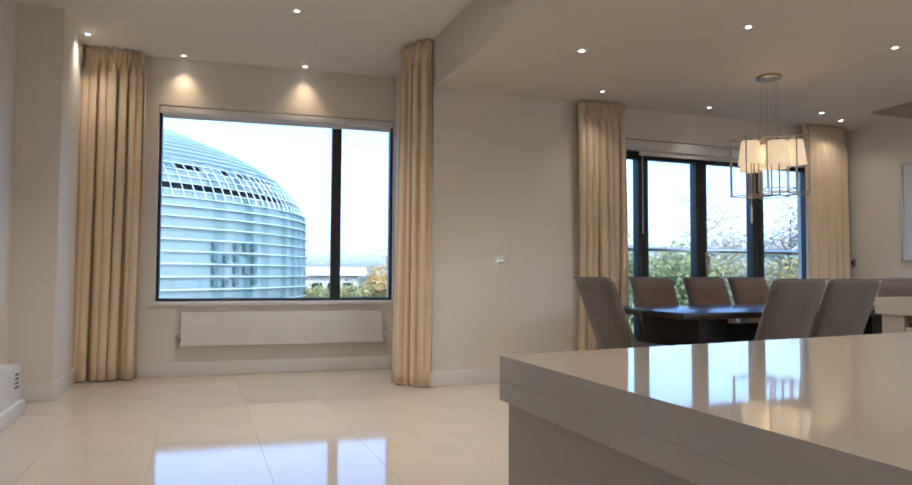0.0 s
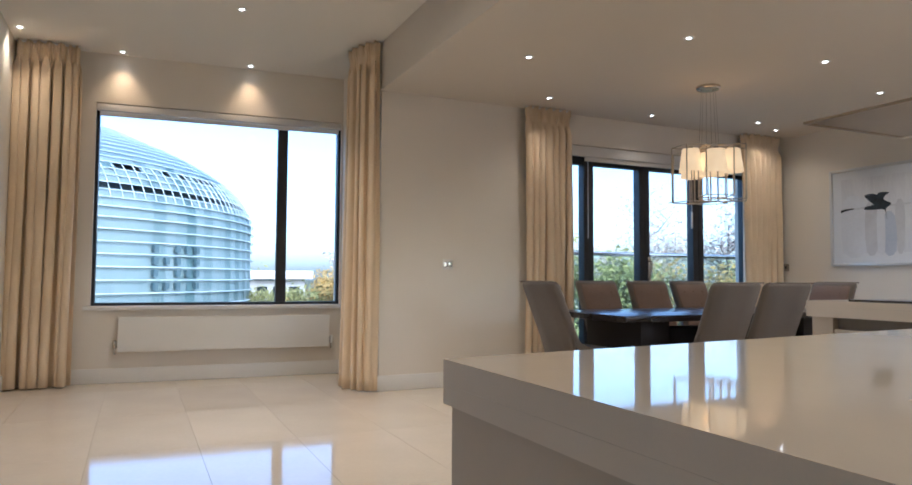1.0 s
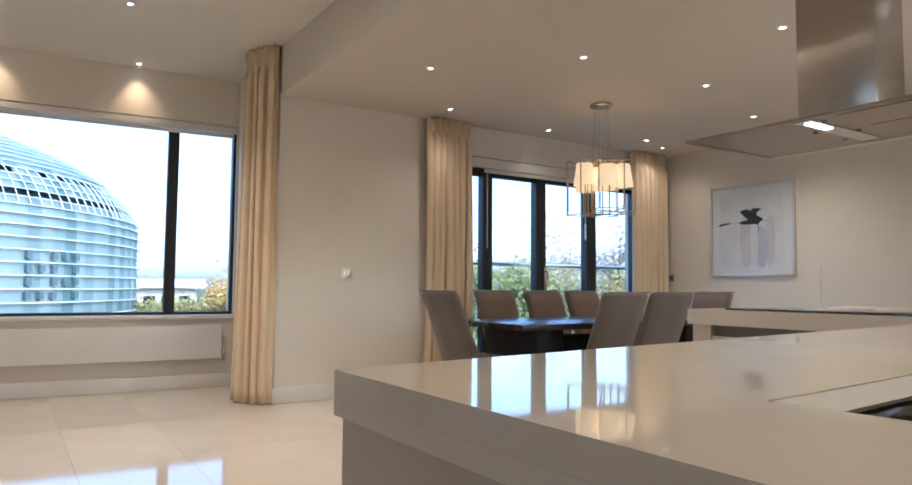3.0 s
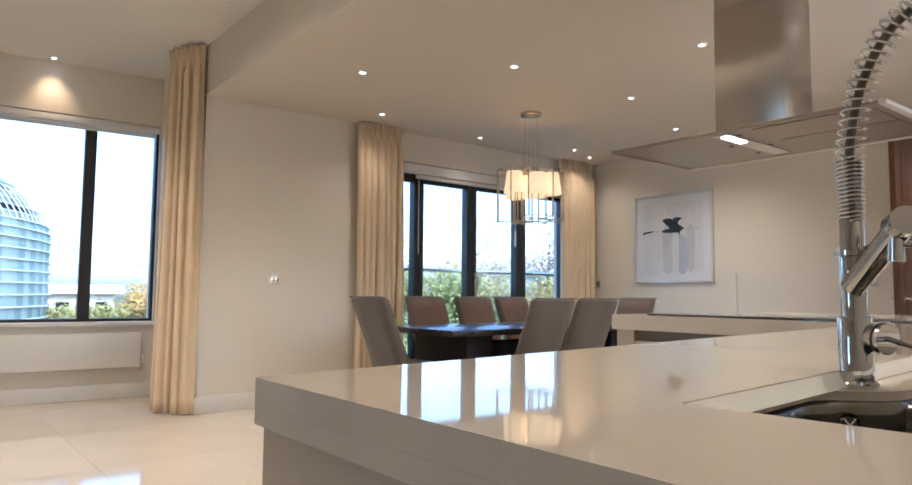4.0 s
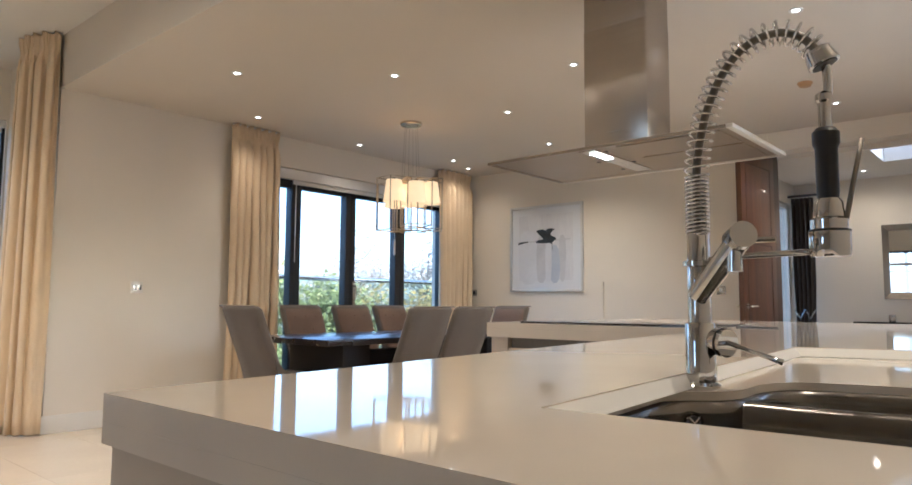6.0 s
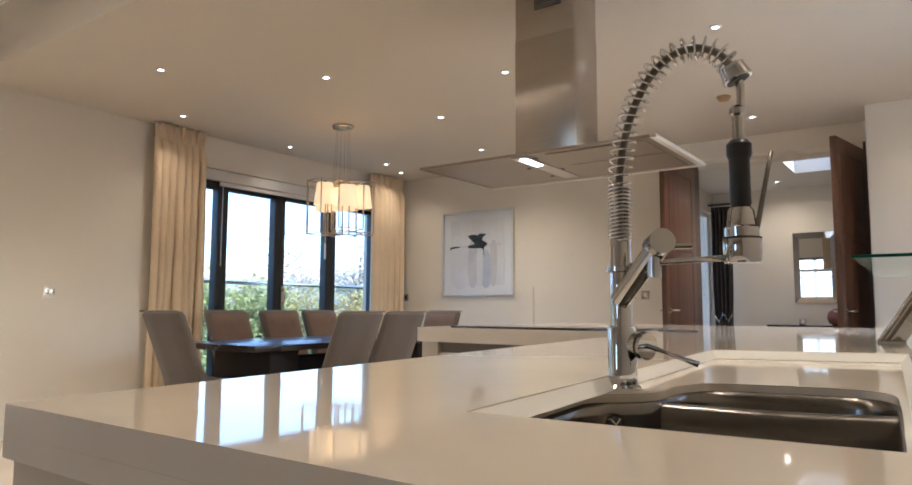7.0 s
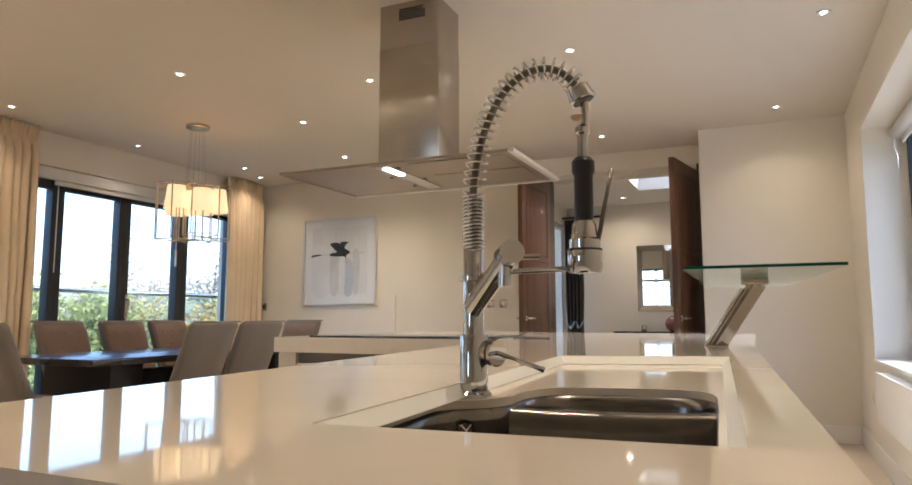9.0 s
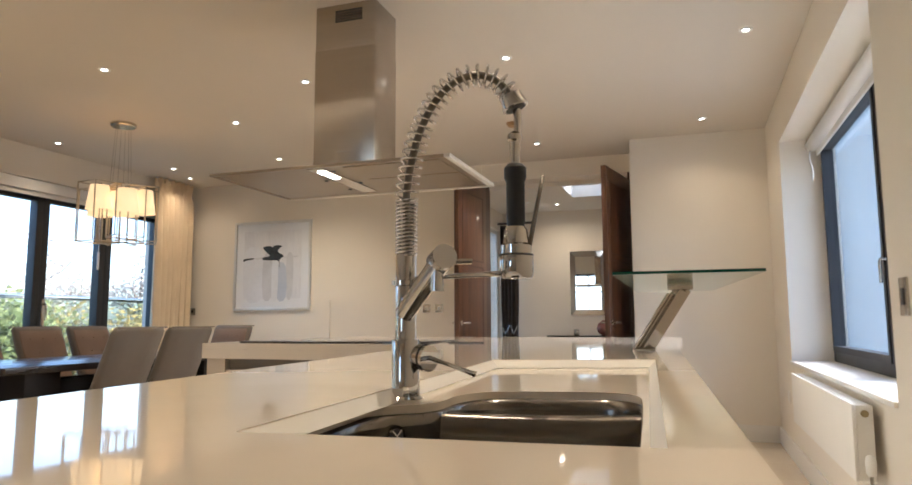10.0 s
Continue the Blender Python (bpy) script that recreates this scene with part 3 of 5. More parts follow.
# ---------- painting ----------
art = thing("framed_painting", "square silver-framed abstract print in white, grey and black", "painting", Matrix.Translation((7.173, 4.775, 1.717)))
W2, H2_ = 0.535, 0.538
part("frame", boxes((-0.035, 0, -W2, -W2 + 0.03, -H2_, H2_), (-0.035, 0, W2 - 0.03, W2, -H2_, H2_), (-0.035, 0, -W2 + 0.03, W2 - 0.03, -H2_, -H2_ + 0.03), (-0.035, 0, -W2 + 0.03, W2 - 0.03, H2_ - 0.03, H2_), bevel=0.004), SILVERF, art)
part("mount", cube(-0.014, -0.004, -W2 + 0.03, W2 - 0.03, -H2_ + 0.03, H2_ - 0.03), PAPER, art)
part("print", cube(-0.017, -0.0145, -0.40, 0.40, -0.40, 0.42), mat("print_wash", (0.64, 0.65, 0.70), 0.8, second=(0.76, 0.77, 0.80), scale=2.5, grain=20, bump=0.01, stretch=(1, 3, 0.6)), art)
GREYW = mat("grey_wash", (0.53, 0.54, 0.58), 0.8, second=(0.64, 0.65, 0.69), scale=4, grain=30, bump=0)
BLUEW = mat("blue_wash", (0.44, 0.50, 0.61), 0.8, second=(0.57, 0.61, 0.69), scale=4, grain=30, bump=0)
WHITEW = mat("white_wash", (0.70, 0.72, 0.77), 0.8, scale=4, grain=30, bump=0)
INK = mat("ink_black", (0.012, 0.014, 0.02), 0.7, second=(0.05, 0.07, 0.09), scale=9, grain=50, bump=0)


def stroke(name, material, pts, lift=0.0185):
    vs = smooth_loop(pts, 3)
    bm = bmesh.new()
    bm.faces.new([bm.verts.new((-lift, y, z)) for y, z in vs])
    e = bmesh.ops.extrude_face_region(bm, geom=list(bm.faces))
    for v in e["geom"]:
        if isinstance(v, bmesh.types.BMVert):
            v.co.x += 0.001
    part(name, bm, material, art)


stroke("wash", WHITEW, [(0.38, 0.18), (0.13, 0.16), (0.12, -0.38), (0.38, -0.39)])
stroke("wash", GREYW, [(0.12, 0.10), (0.0, 0.1), (0.0, -0.37), (0.12, -0.38)], 0.0188)
stroke("wash", WHITEW, [(-0.005, 0.05), (-0.08, 0.05), (-0.08, -0.38), (-0.005, -0.37)], 0.0189)
stroke("wash", BLUEW, [(-0.085, 0.0), (-0.19, -0.02), (-0.2, -0.38), (-0.08, -0.4)], 0.0187)
stroke("wash", GREYW, [(-0.2, 0.1), (-0.29, 0.1), (-0.28, -0.36), (-0.21, -0.37)], 0.0186)
stroke("brushmark", INK, [(0.13, 0.22), (0.04, 0.235), (-0.02, 0.20), (0.02, 0.14), (0.03, 0.12), (0.09, 0.17)], 0.0205)
stroke("brushmark", INK, [(-0.02, 0.235), (-0.14, 0.23), (-0.10, 0.205), (-0.08, 0.16), (-0.16, 0.11), (-0.10, 0.06), (-0.11, -0.05), (-0.09, 0.05), (0.02, 0.06), (0.13, 0.07), (0.12, 0.10), (0.03, 0.12)], 0.0207)
stroke("brushmark", INK, [(0.40, 0.085), (0.27, 0.095), (0.26, 0.083), (0.38, 0.065), (0.40, 0.05)], 0.0204)
stroke("brushmark", GREYW, [(0.24, 0.092), (0.10, 0.105), (0.11, 0.085), (0.22, 0.076)], 0.0203)
stroke("brushmark", GREYW, [(-0.14, 0.10), (-0.34, 0.105), (-0.35, 0.092), (-0.15, 0.085)], 0.0204)
# ---------- kitchen ----------
def far_y(x):
    return 0.835 + 0.105 * (x - 0.37)


def near_y(x):
    return -0.03 + 0.045 * (x - 0.5)


HX0, HX1, HY1 = 2.96, 4.55, 2.36        # hob leg of the worktop
THICK = 0.054
recess = [(0.614, 0.426), (0.645, 0.043), (1.97, 0.115), (1.85, 0.525)]
bowl = smooth_loop([(0.72, 0.435), (0.805, 0.452), (0.915, 0.463), (0.975, 0.448), (1.02, 0.402), (1.07, 0.386), (1.15, 0.388), (1.222, 0.358), (1.25, 0.28), (1.265, 0.20), (1.262, 0.138), (1.215, 0.104), (1.10, 0.092), (0.98, 0.084), (0.848, 0.077), (0.73, 0.074), (0.69, 0.11), (0.68, 0.24), (0.683, 0.38)], 3)

top = thing("worktop", "thick polished cream quartz worktop with a sunken drainer", "worktop")
part("sink_slab", plate([(0.366, near_y(0.366)), (HX0 - 0.001, near_y(HX0)), (HX0 - 0.001, far_y(HX0)), (0.372, far_y(0.372))], [recess], TOP - 0.03, TOP), QUARTZ, top)
part("hob_slab", plate([(HX0 + 0.001, near_y(HX0)), (HX1, near_y(HX0)), (HX1, HY1), (HX0 + 0.001, HY1)], [], TOP - 0.03, TOP), QUARTZ, top)
e = 0.022
part("apron", plate([(0.366, near_y(0.366)), (HX0, near_y(HX0)), (HX1, near_y(HX0)), (HX1, HY1), (HX0, HY1), (HX0, far_y(HX0)), (0.372, far_y(0.372))],
                    [[(0.366 + e, near_y(0.366) + e), (HX0, near_y(HX0) + e), (HX1 - e, near_y(HX0) + e), (HX1 - e, HY1 - e), (HX0 + e, HY1 - e), (HX0 + e, far_y(HX0) - e), (0.372 + e, far_y(0.372) - e)]], TOP - THICK, TOP - 0.0302), QUARTZ, top)
part("hob_apron", boxes((HX0, HX0 + e, far_y(HX0), HY1, TOP - 0.076, TOP - THICK), (HX0 + e, HX1, HY1 - e, HY1, TOP - 0.076, TOP - THICK)), QUARTZ, top)
big = [(0.597, 0.438), (0.628, 0.028), (1.99, 0.10), (1.866, 0.54)]
part("drainer", plate(big, [bowl], SUNK - 0.012, SUNK), QUARTZ, top)
bm = bmesh.new()
inner = [(0.636, 0.412), (0.662, 0.058), (1.935, 0.130), (1.815, 0.503)]
upper, lower = [bm.verts.new((x, y, TOP - 0.0015)) for x, y in recess], [bm.verts.new((x, y, SUNK + 0.0008)) for x, y in inner]
foot = [bm.verts.new((x, y, SUNK + 0.0004)) for x, y in recess]
for i in range(4):
    k = (i + 1) % 4
    bm.faces.new((upper[i], upper[k], lower[k], lower[i])), bm.faces.new((upper[k], upper[i], foot[i], foot[k])), bm.faces.new((foot[i], lower[i], lower[k], foot[k]))
bmesh.ops.recalc_face_normals(bm, faces=list(bm.faces))
part("recess_edge", bm, QUARTZ_LIT, top, "pale sloped recess edge")

sink = thing("sink", "undermounted brushed steel one and a half bowl sink", "sink")
bx, by = 0.97, 0.24
bm = bmesh.new()
rings = []
for zz, k in ((SUNK - 0.0125, 1.012), (SUNK - 0.0135, 0.985), (SUNK - 0.03, 0.975), (SUNK - 0.15, 0.95), (SUNK - 0.172, 0.90), (SUNK - 0.176, 0.80)):
    rings.append([bm.verts.new((bx + (x - bx) * k, by + (y - by) * k, zz)) for x, y in bowl])
for a, b in zip(rings, rings[1:]):
    for i in range(len(a)):
        j = (i + 1) % len(a)
        bm.faces.new((a[i], a[j], b[j], b[i]))
bm.faces.new(rings[-1])
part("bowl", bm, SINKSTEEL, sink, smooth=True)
bm = bmesh.new()
rings = []
for k in range(13):
    yy = 0.092 + 0.300 * k / 12
    dip = 0.003 * math.sin(math.pi * k / 12)
    xx = 1.122 - 0.052 * k / 12
    zt = SUNK - 0.017 - dip
    rings.append([bm.verts.new((xx + dx, yy, zz)) for dx, zz in ((-0.030, SUNK - 0.170), (-0.019, zt - 0.030), (-0.015, zt - 0.008), (-0.008, zt), (0.008, zt), (0.015, zt - 0.008), (0.019, zt - 0.030), (0.030, SUNK - 0.170))])
for a, b in zip(rings, rings[1:]):
    for k in range(7):
        bm.faces.new((a[k], a[k + 1], b[k + 1], b[k]))
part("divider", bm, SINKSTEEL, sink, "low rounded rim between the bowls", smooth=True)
ov = part("overflow", tube([(0.992, 0.440, SUNK - 0.042), (0.982, 0.425, SUNK - 0.042)], 0.0165, 20), CHROME, sink, "chrome overflow rosette")
for k in range(2):
    a = math.pi / 4 + k * math.pi / 2
    s = Vector((0.83, -0.55, 0)) * math.cos(a) * 0.012
    u = Vector((0, 0, math.sin(a) * 0.012))
    c0 = Vector((0.9812, 0.4238, SUNK - 0.042))
    part("cross_bar", tube([c0 - s - u, c0 + s + u], 0.0022, 6), CHROME, ov)
part("opening", tube([(0.9822, 0.4253, SUNK - 0.042), (0.9814, 0.4241, SUNK - 0.042)], 0.0115, 18), DARKPL, ov)
part("drain", lathe([(0.04, 0), (0.042, 0.004), (0.03, 0.006), (0.012, 0.003)], (0.84, 0.25, SUNK - 0.176), 20), CHROME, sink, smooth=True)

# cabinets below
cab = thing("cabinet", "cream lacquered end cabinet of the sink peninsula", "cabinet")
part("end_panel", plate([(0.374, 0.0), (0.398, 0.0), (0.398, far_y(0.4) - 0.012), (0.380, far_y(0.4) - 0.012)], [], 0.08, TOP - THICK), LACQUER, cab)
part("plinth", cube(0.45, 1.05, 0.05, 0.78, 0.0, 0.08), LACQUER, cab)
part("carcass", plate([(0.40, 0.005), (1.1, 0.03), (1.1, far_y(1.1) - 0.03), (0.40, far_y(0.42) - 0.03)], [], 0.08, 0.70), LACQUER, cab)
for i, (a, b) in enumerate(((1.104, 1.72), (1.724, 2.34), (2.344, 2.955))):
    c = thing("cabinet", "cream lacquered base cabinet under the sink worktop", "cabinet", group="peninsula cabinets")
    part("carcass", plate([(a, 0.07), (b, 0.10), (b, far_y(b) - 0.05), (a, far_y(a) - 0.05)], [], 0.08, 0.70 if i == 0 else TOP - THICK), LACQUER, c)
    part("door", plate([(a + 0.002, far_y(a) - 0.05), (b - 0.002, far_y(b) - 0.05), (b - 0.002, far_y(b) - 0.03), (a + 0.002, far_y(a) - 0.03)], [], 0.1, TOP - THICK - 0.05), LACQUER, c)
    part("plinth", cube(a, b, 0.12, 0.8, 0.0, 0.08), LACQUER, c)
hc = thing("cabinet", "cream lacquered end cabinet of the hob counter", "cabinet")
part("end_panel", cube(HX0 + 0.012, HX1 - 0.01, HY1 - 0.13, HY1 - 0.023, 0.0, TOP - THICK, bevel=0.002), LACQUER, hc)
for a, b in ((1.68, 2.226), (1.14, 1.676)):
    c = thing("drawer_unit", "cream handleless drawer unit under the hob counter", "cabinet", group="hob drawers")
    part("carcass", cube(HX0 + 0.06, HX1 - 0.02, a, b, 0.08, TOP - THICK), LACQUER, c)
    part("groove", cube(HX0 + 0.045, HX0 + 0.059, a, b, TOP - 0.15, TOP - THICK - 0.002), GROOVE, c, "dark finger groove")
    for z0, z1 in ((0.09, 0.45), (0.455, TOP - 0.130)):
        part("drawer_front", cube(HX0 + 0.014, HX0 + 0.034, a + 0.002, b - 0.002, z0, z1, bevel=0.002), LACQUER, c)
    part("plinth", cube(HX0 + 0.08, HX1 - 0.1, a, b, 0, 0.08), LACQUER, c)
c = thing("cabinet", "cream lacquered corner cabinet where the worktops meet", "cabinet")
part("carcass", cube(HX0 + 0.02, HX1 - 0.02, 0.13, 1.136, 0.0, TOP - THICK), LACQUER, c)

hob = thing("induction_hob", "flush black ceramic glass hob on the cream worktop", "hob")
part("glass", cube(3.10, 3.62, 1.22, 2.24, TOP, TOP + 0.006, bevel=0.001), BLACKGLASS, hob)
for cx, cy, rr in ((3.24, 1.45, 0.08), (3.49, 1.45, 0.1), (3.36, 1.74, 0.12), (3.24, 2.02, 0.1), (3.49, 2.02, 0.08)):
    part("zone_ring", plate([(cx + rr * math.cos(a * 0.2618), cy + rr * math.sin(a * 0.2618)) for a in range(24)], [[(cx + (rr - 0.004) * math.cos(a * 0.2618), cy + (rr - 0.004) * math.sin(a * 0.2618)) for a in range(24)]], TOP + 0.0062, TOP + 0.0066), SATIN, hob)
part("pan_rest", tube([(3.2, 0.95, TOP + 0.003), (3.2, 1.13, TOP + 0.003)], 0.003, 6), DARKPL, hob)

# tap
TAP = Vector((1.054, 0.441, SUNK))
K = 0.8
side = Vector((0.2, -0.98, 0)).normalized()
out = Vector((-0.98, -0.2, 0))


def tp(s, z, o=0.0):
    """A point of the tap: s towards the spout, z above the deck, o towards the room."""
    return TAP + side * s * K + out * o * K + Vector((0, 0, (z - 0.88) * K))


tap = thing("kitchen_tap", "tall chrome spring-neck kitchen tap beside the sink", "tap")
part("base_ring", lathe([(0.027, 0), (0.0275, 0.004), (0.023, 0.008)], TAP, 28), CHROME, tap, smooth=False)
part("lower_body", lathe([(0.0215, 0.006), (0.0215, 0.092), (0.0205, 0.094)], TAP, 32), CHROME, tap, smooth=False)
part("upper_body", lathe([(0.0165, 0.094), (0.0165, 0.224), (0.0155, 0.226)], TAP, 32), CHROME, tap, smooth=False)
part("collar", lathe([(0.017, 0.176), (0.0225, 0.177), (0.0225, 0.184), (0.017, 0.185)], TAP, 28), CHROME, tap)
neck = curve3([tp(0, 1.156), tp(0, 1.268), tp(0.003, 1.305), tp(0.011, 1.352), tp(0.024, 1.400), tp(0.045, 1.448), tp(0.073, 1.488), tp(0.108, 1.513), tp(0.147, 1.520), tp(0.182, 1.506), tp(0.204, 1.480), tp(0.216, 1.455)], 8)
part("hose", tube(neck, 0.0062, 12), HOSE, tap, "dark hose inside the spring", smooth=True)


def coil(path, turns, radius, wire, n=14):
    L = [0]
    for a, b in zip(path, path[1:]):
        L.append(L[-1] + (b - a).length)
    pts = []
    for i in range(int(turns * n) + 1):
        s = L[-1] * i / (turns * n)
        k = max(0, min(len(L) - 2, sum(1 for q in L if q <= s) - 1))
        f = (s - L[k]) / max(1e-6, L[k + 1] - L[k])
        p, d = path[k].lerp(path[k + 1], f), (path[k + 1] - path[k]).normalized()
        a = 2 * math.pi * i / n
        x = out
        y = d.cross(x).normalized()
        pts.append(p + (x * math.cos(a) + y * math.sin(a)) * radius)
    return tube(pts, wire, 7)


part("tight_spring", coil([tp(0, 1.160), tp(0, 1.21), tp(0, 1.268)], 15, 0.0158, 0.0024), CHROME, tap, smooth=True)
part("open_spring", coil(neck[8:], 25, 0.0172, 0.0020), CHROME, tap, smooth=True)
endd = (neck[-1] - neck[-4]).normalized()
part("end_bell", tube([neck[-1] - endd * 0.019, neck[-1] - endd * 0.017, neck[-1] + endd * 0.004, neck[-1] + endd * 0.006], [0.015, 0.018, 0.0215, 0.020], 24), CHROME, tap, smooth=False)
part("bell_opening", tube([neck[-1] + endd * 0.0058, neck[-1] + endd * 0.0068], 0.0168, 20), RUBBER, tap, "dark open end of the spring cup")
part("spray_pipe", tube(curve3([neck[-1], tp(0.221, 1.44), tp(0.222, 1.41), tp(0.2195, 1.388)], 5), 0.0062, 12), CHROME, tap, smooth=True)
hd = tp(0.2155, 0.88)


def turned(name, prof, material, label="", parent=None):
    return part(name, lathe([(r, (z - 0.88) * K) for r, z in prof], hd, 26), material, parent or tap, label, smooth=False)


turned("connector", [(0.008, 1.332), (0.0085, 1.38), (0.0115, 1.384), (0.0115, 1.395), (0.007, 1.4)], CHROME)
turned("grip", [(0.013, 1.21), (0.0145, 1.225), (0.0145, 1.30), (0.0175, 1.308), (0.0175, 1.328), (0.012, 1.336)], RUBBER, "black rubber grip")
head = turned("spray_head", [(0.024, 1.113), (0.026, 1.12), (0.0265, 1.155), (0.0255, 1.158), (0.0235, 1.16), (0.0235, 1.176), (0.020, 1.18), (0.0185, 1.205), (0.016, 1.212)], CHROME)
turned("seal", [(0.0266, 1.1555), (0.0268, 1.1575), (0.0262, 1.159)], RUBBER, "", head)
part("spray_lever", tube([tp(0.239, 1.165), tp(0.250, 1.22), tp(0.269, 1.312)], [0.0035, 0.0035, 0.003], 8), HOSE, head, smooth=True)
part("holder_arm", tube([tp(0.012, 1.112), tp(0.06, 1.117), tp(0.2, 1.123)], 0.0045, 10), CHROME, tap, smooth=True)
spout = part("mixer_spout", tube([tp(-0.002, 1.045, 0.012), tp(0.082, 1.147, 0.06), tp(0.087, 1.153, 0.063)], [0.0155, 0.0165, 0.0155], 24), CHROME, tap, smooth=False)
part("spout_cap", tube([tp(0.07, 1.142, 0.045), tp(0.089, 1.15, 0.085)], 0.0185, 26), CHROME, spout)
part("outlet", tube([tp(0.07, 1.125, 0.06), tp(0.07, 1.087, 0.06)], [0.0095, 0.0105], 18), CHROME, spout)
part("spout_peg", tube([tp(0.10, 1.142, 0.05), tp(0.135, 1.142, 0.05)], 0.0042, 8), SATIN, spout)
part("mixer_boss", tube([tp(0.02, 0.965, 0.0), tp(0.05, 0.962, 0.02)], [0.0185, 0.0205], 22), CHROME, tap)
part("joint_ring", tube([tp(0.0395, 0.9632, 0.013), tp(0.0425, 0.963, 0.015)], [0.0207, 0.0207], 24), RUBBER, tap, "dark joint ring of the mixer")
part("mixer_lever", tube([tp(0.05, 0.963, 0.02), tp(0.13, 0.938, 0.05), tp(0.14, 0.935, 0.052)], [0.0036, 0.0036, 0.0046], 10), CHROME, tap, smooth=True)

# raised glass bar
bar = thing("glass_bar", "clear green tempered glass shelf on a slanted steel bracket", "shelf")
gz = 1.166
part("glass_top", plate([(2.131, 0.236), (2.131, -0.180), (3.34, -0.078), (3.385, -0.05), (3.40, 0.10), (3.40, 0.25), (3.37, 0.258)], [], gz, gz + 0.009), GREENGLASS, bar)
part("front_edge", plate([(2.126, 0.236), (2.126, -0.180), (2.131, -0.180), (2.131, 0.236)], [], gz + 0.0003, gz + 0.0087), GLASSEDGE, bar, "dark green polished edge")
bdir = Vector((-0.02, -0.135, gz - 0.026 - TOP))
part("bracket_arm", tube([Vector((2.60, 0.185, TOP)), Vector((2.60, 0.185, TOP)) + bdir], 0.024, 4), STEEL, bar)
part("bracket_arm", tube([Vector((2.64, 0.165, TOP)), Vector((2.64, 0.165, TOP)) + bdir], 0.014, 4), STEEL, bar)
for off in (0.020, 0.031):
    part("bracket_rib", tube([Vector((2.585, 0.185 + off, TOP)), Vector((2.585, 0.185 + off, TOP)) + bdir * 0.93], 0.0075, 4), STEEL, bar)
part("bracket_head", cube(2.545, 2.63, 0.01, 0.095, gz - 0.028, gz - 0.0005, bevel=0.004), STEEL, bar)
part("foot_plate", cube(2.575, 2.66, 0.145, 0.215, TOP, TOP + 0.004, bevel=0.001), STEEL, bar)

# hood
hood = thing("cooker_hood", "ceiling-hung steel island hood with a flat glass-edged canopy", "cooker hood")
hx0, hx1, hy0, hy1, hz = 2.945, 3.70, 1.03, 2.345, 1.78
part("canopy", boxes((hx0 + 0.025, hx1 - 0.025, hy0 + 0.025, hy1 - 0.025, hz + 0.004, hz + 0.018)), HOODSHADED, hood)
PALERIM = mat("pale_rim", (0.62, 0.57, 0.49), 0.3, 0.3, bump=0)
part("near_edge", boxes((hx0, hx0 + 0.026, hy0 + 0.03, hy1, hz, hz + 0.014), (hx0 + 0.026, hx1 - 0.03, hy1 - 0.026, hy1, hz, hz + 0.014), bevel=0.002), HOODSHADED, hood)
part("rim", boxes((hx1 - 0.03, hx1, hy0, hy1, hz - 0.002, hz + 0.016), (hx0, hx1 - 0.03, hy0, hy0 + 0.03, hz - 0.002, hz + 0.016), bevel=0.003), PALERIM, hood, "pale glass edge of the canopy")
part("filter_panel", cube(hx0 + 0.05, hx0 + 0.33, hy0 + 0.07, 1.60, hz + 0.0005, hz + 0.0035), HOODSHADED, hood)
part("filter_panel", cube(hx0 + 0.345, hx1 - 0.06, hy0 + 0.07, 1.60, hz + 0.0005, hz + 0.0035), HOODSHADED, hood)
strip = part("light_strip", cube(hx0 + 0.03, hx1 - 0.10, 1.70, 1.79, hz - 0.001, hz + 0.0035), SATIN, hood)
part("lamp", cube(hx0 + 0.09, hx0 + 0.26, 1.725, 1.765, hz - 0.004, hz - 0.0015, bevel=0.001), BULB, strip, "lit strip lamp")
for kx, ky in ((hx0 + 0.10, 1.68), (hx0 + 0.40, 1.68), (hx0 + 0.55, 1.82), (hx0 + 0.3, 1.83)):
    part("button", lathe([(0.012, 0), (0.012, 0.004)], (kx, ky, hz - 0.004), 10), DARKPL, hood)
chim = part("chimney", cube(3.22, 3.49, 1.54, 1.90, hz + 0.018, LOW - 0.25, bevel=0.003), STEEL, hood)
part("chimney_sleeve", cube(3.222, 3.488, 1.542, 1.898, LOW - 0.252, LOW, bevel=0.002), STEEL, hood)
part("vent_slot", boxes(*[(3.2196, 3.2219, 1.62, 1.78, LOW - 0.10 + 0.014 * i, LOW - 0.091 + 0.014 * i) for i in range(5)]), DARKPL, chim)
part("badge", cube(3.2175, 3.2198, 1.69, 1.76, 1.92, 1.926), SATIN, chim)

# ---------- dining ----------
TX0, TX1, TY0, TY1 = 3.28, 5.9, 4.10, 5.12
tb = thing("dining_table", "long espresso-dark wooden dining table with slab legs", "table")
part("tabletop", cube(TX0, TX1, TY0, TY1, 0.705, 0.752, bevel=0.006), ESPRESSO, tb)
for x in (3.55, 5.35):
    part("slab_leg", cube(x, x + 0.28, TY0 + 0.16, TY1 - 0.16, 0.0, 0.705, bevel=0.006), ESPRESSO_LEG, tb)
part("stretcher", cube(3.83, 5.35, 4.52, 4.70, 0.10, 0.62, bevel=0.006), ESPRESSO_LEG, tb)
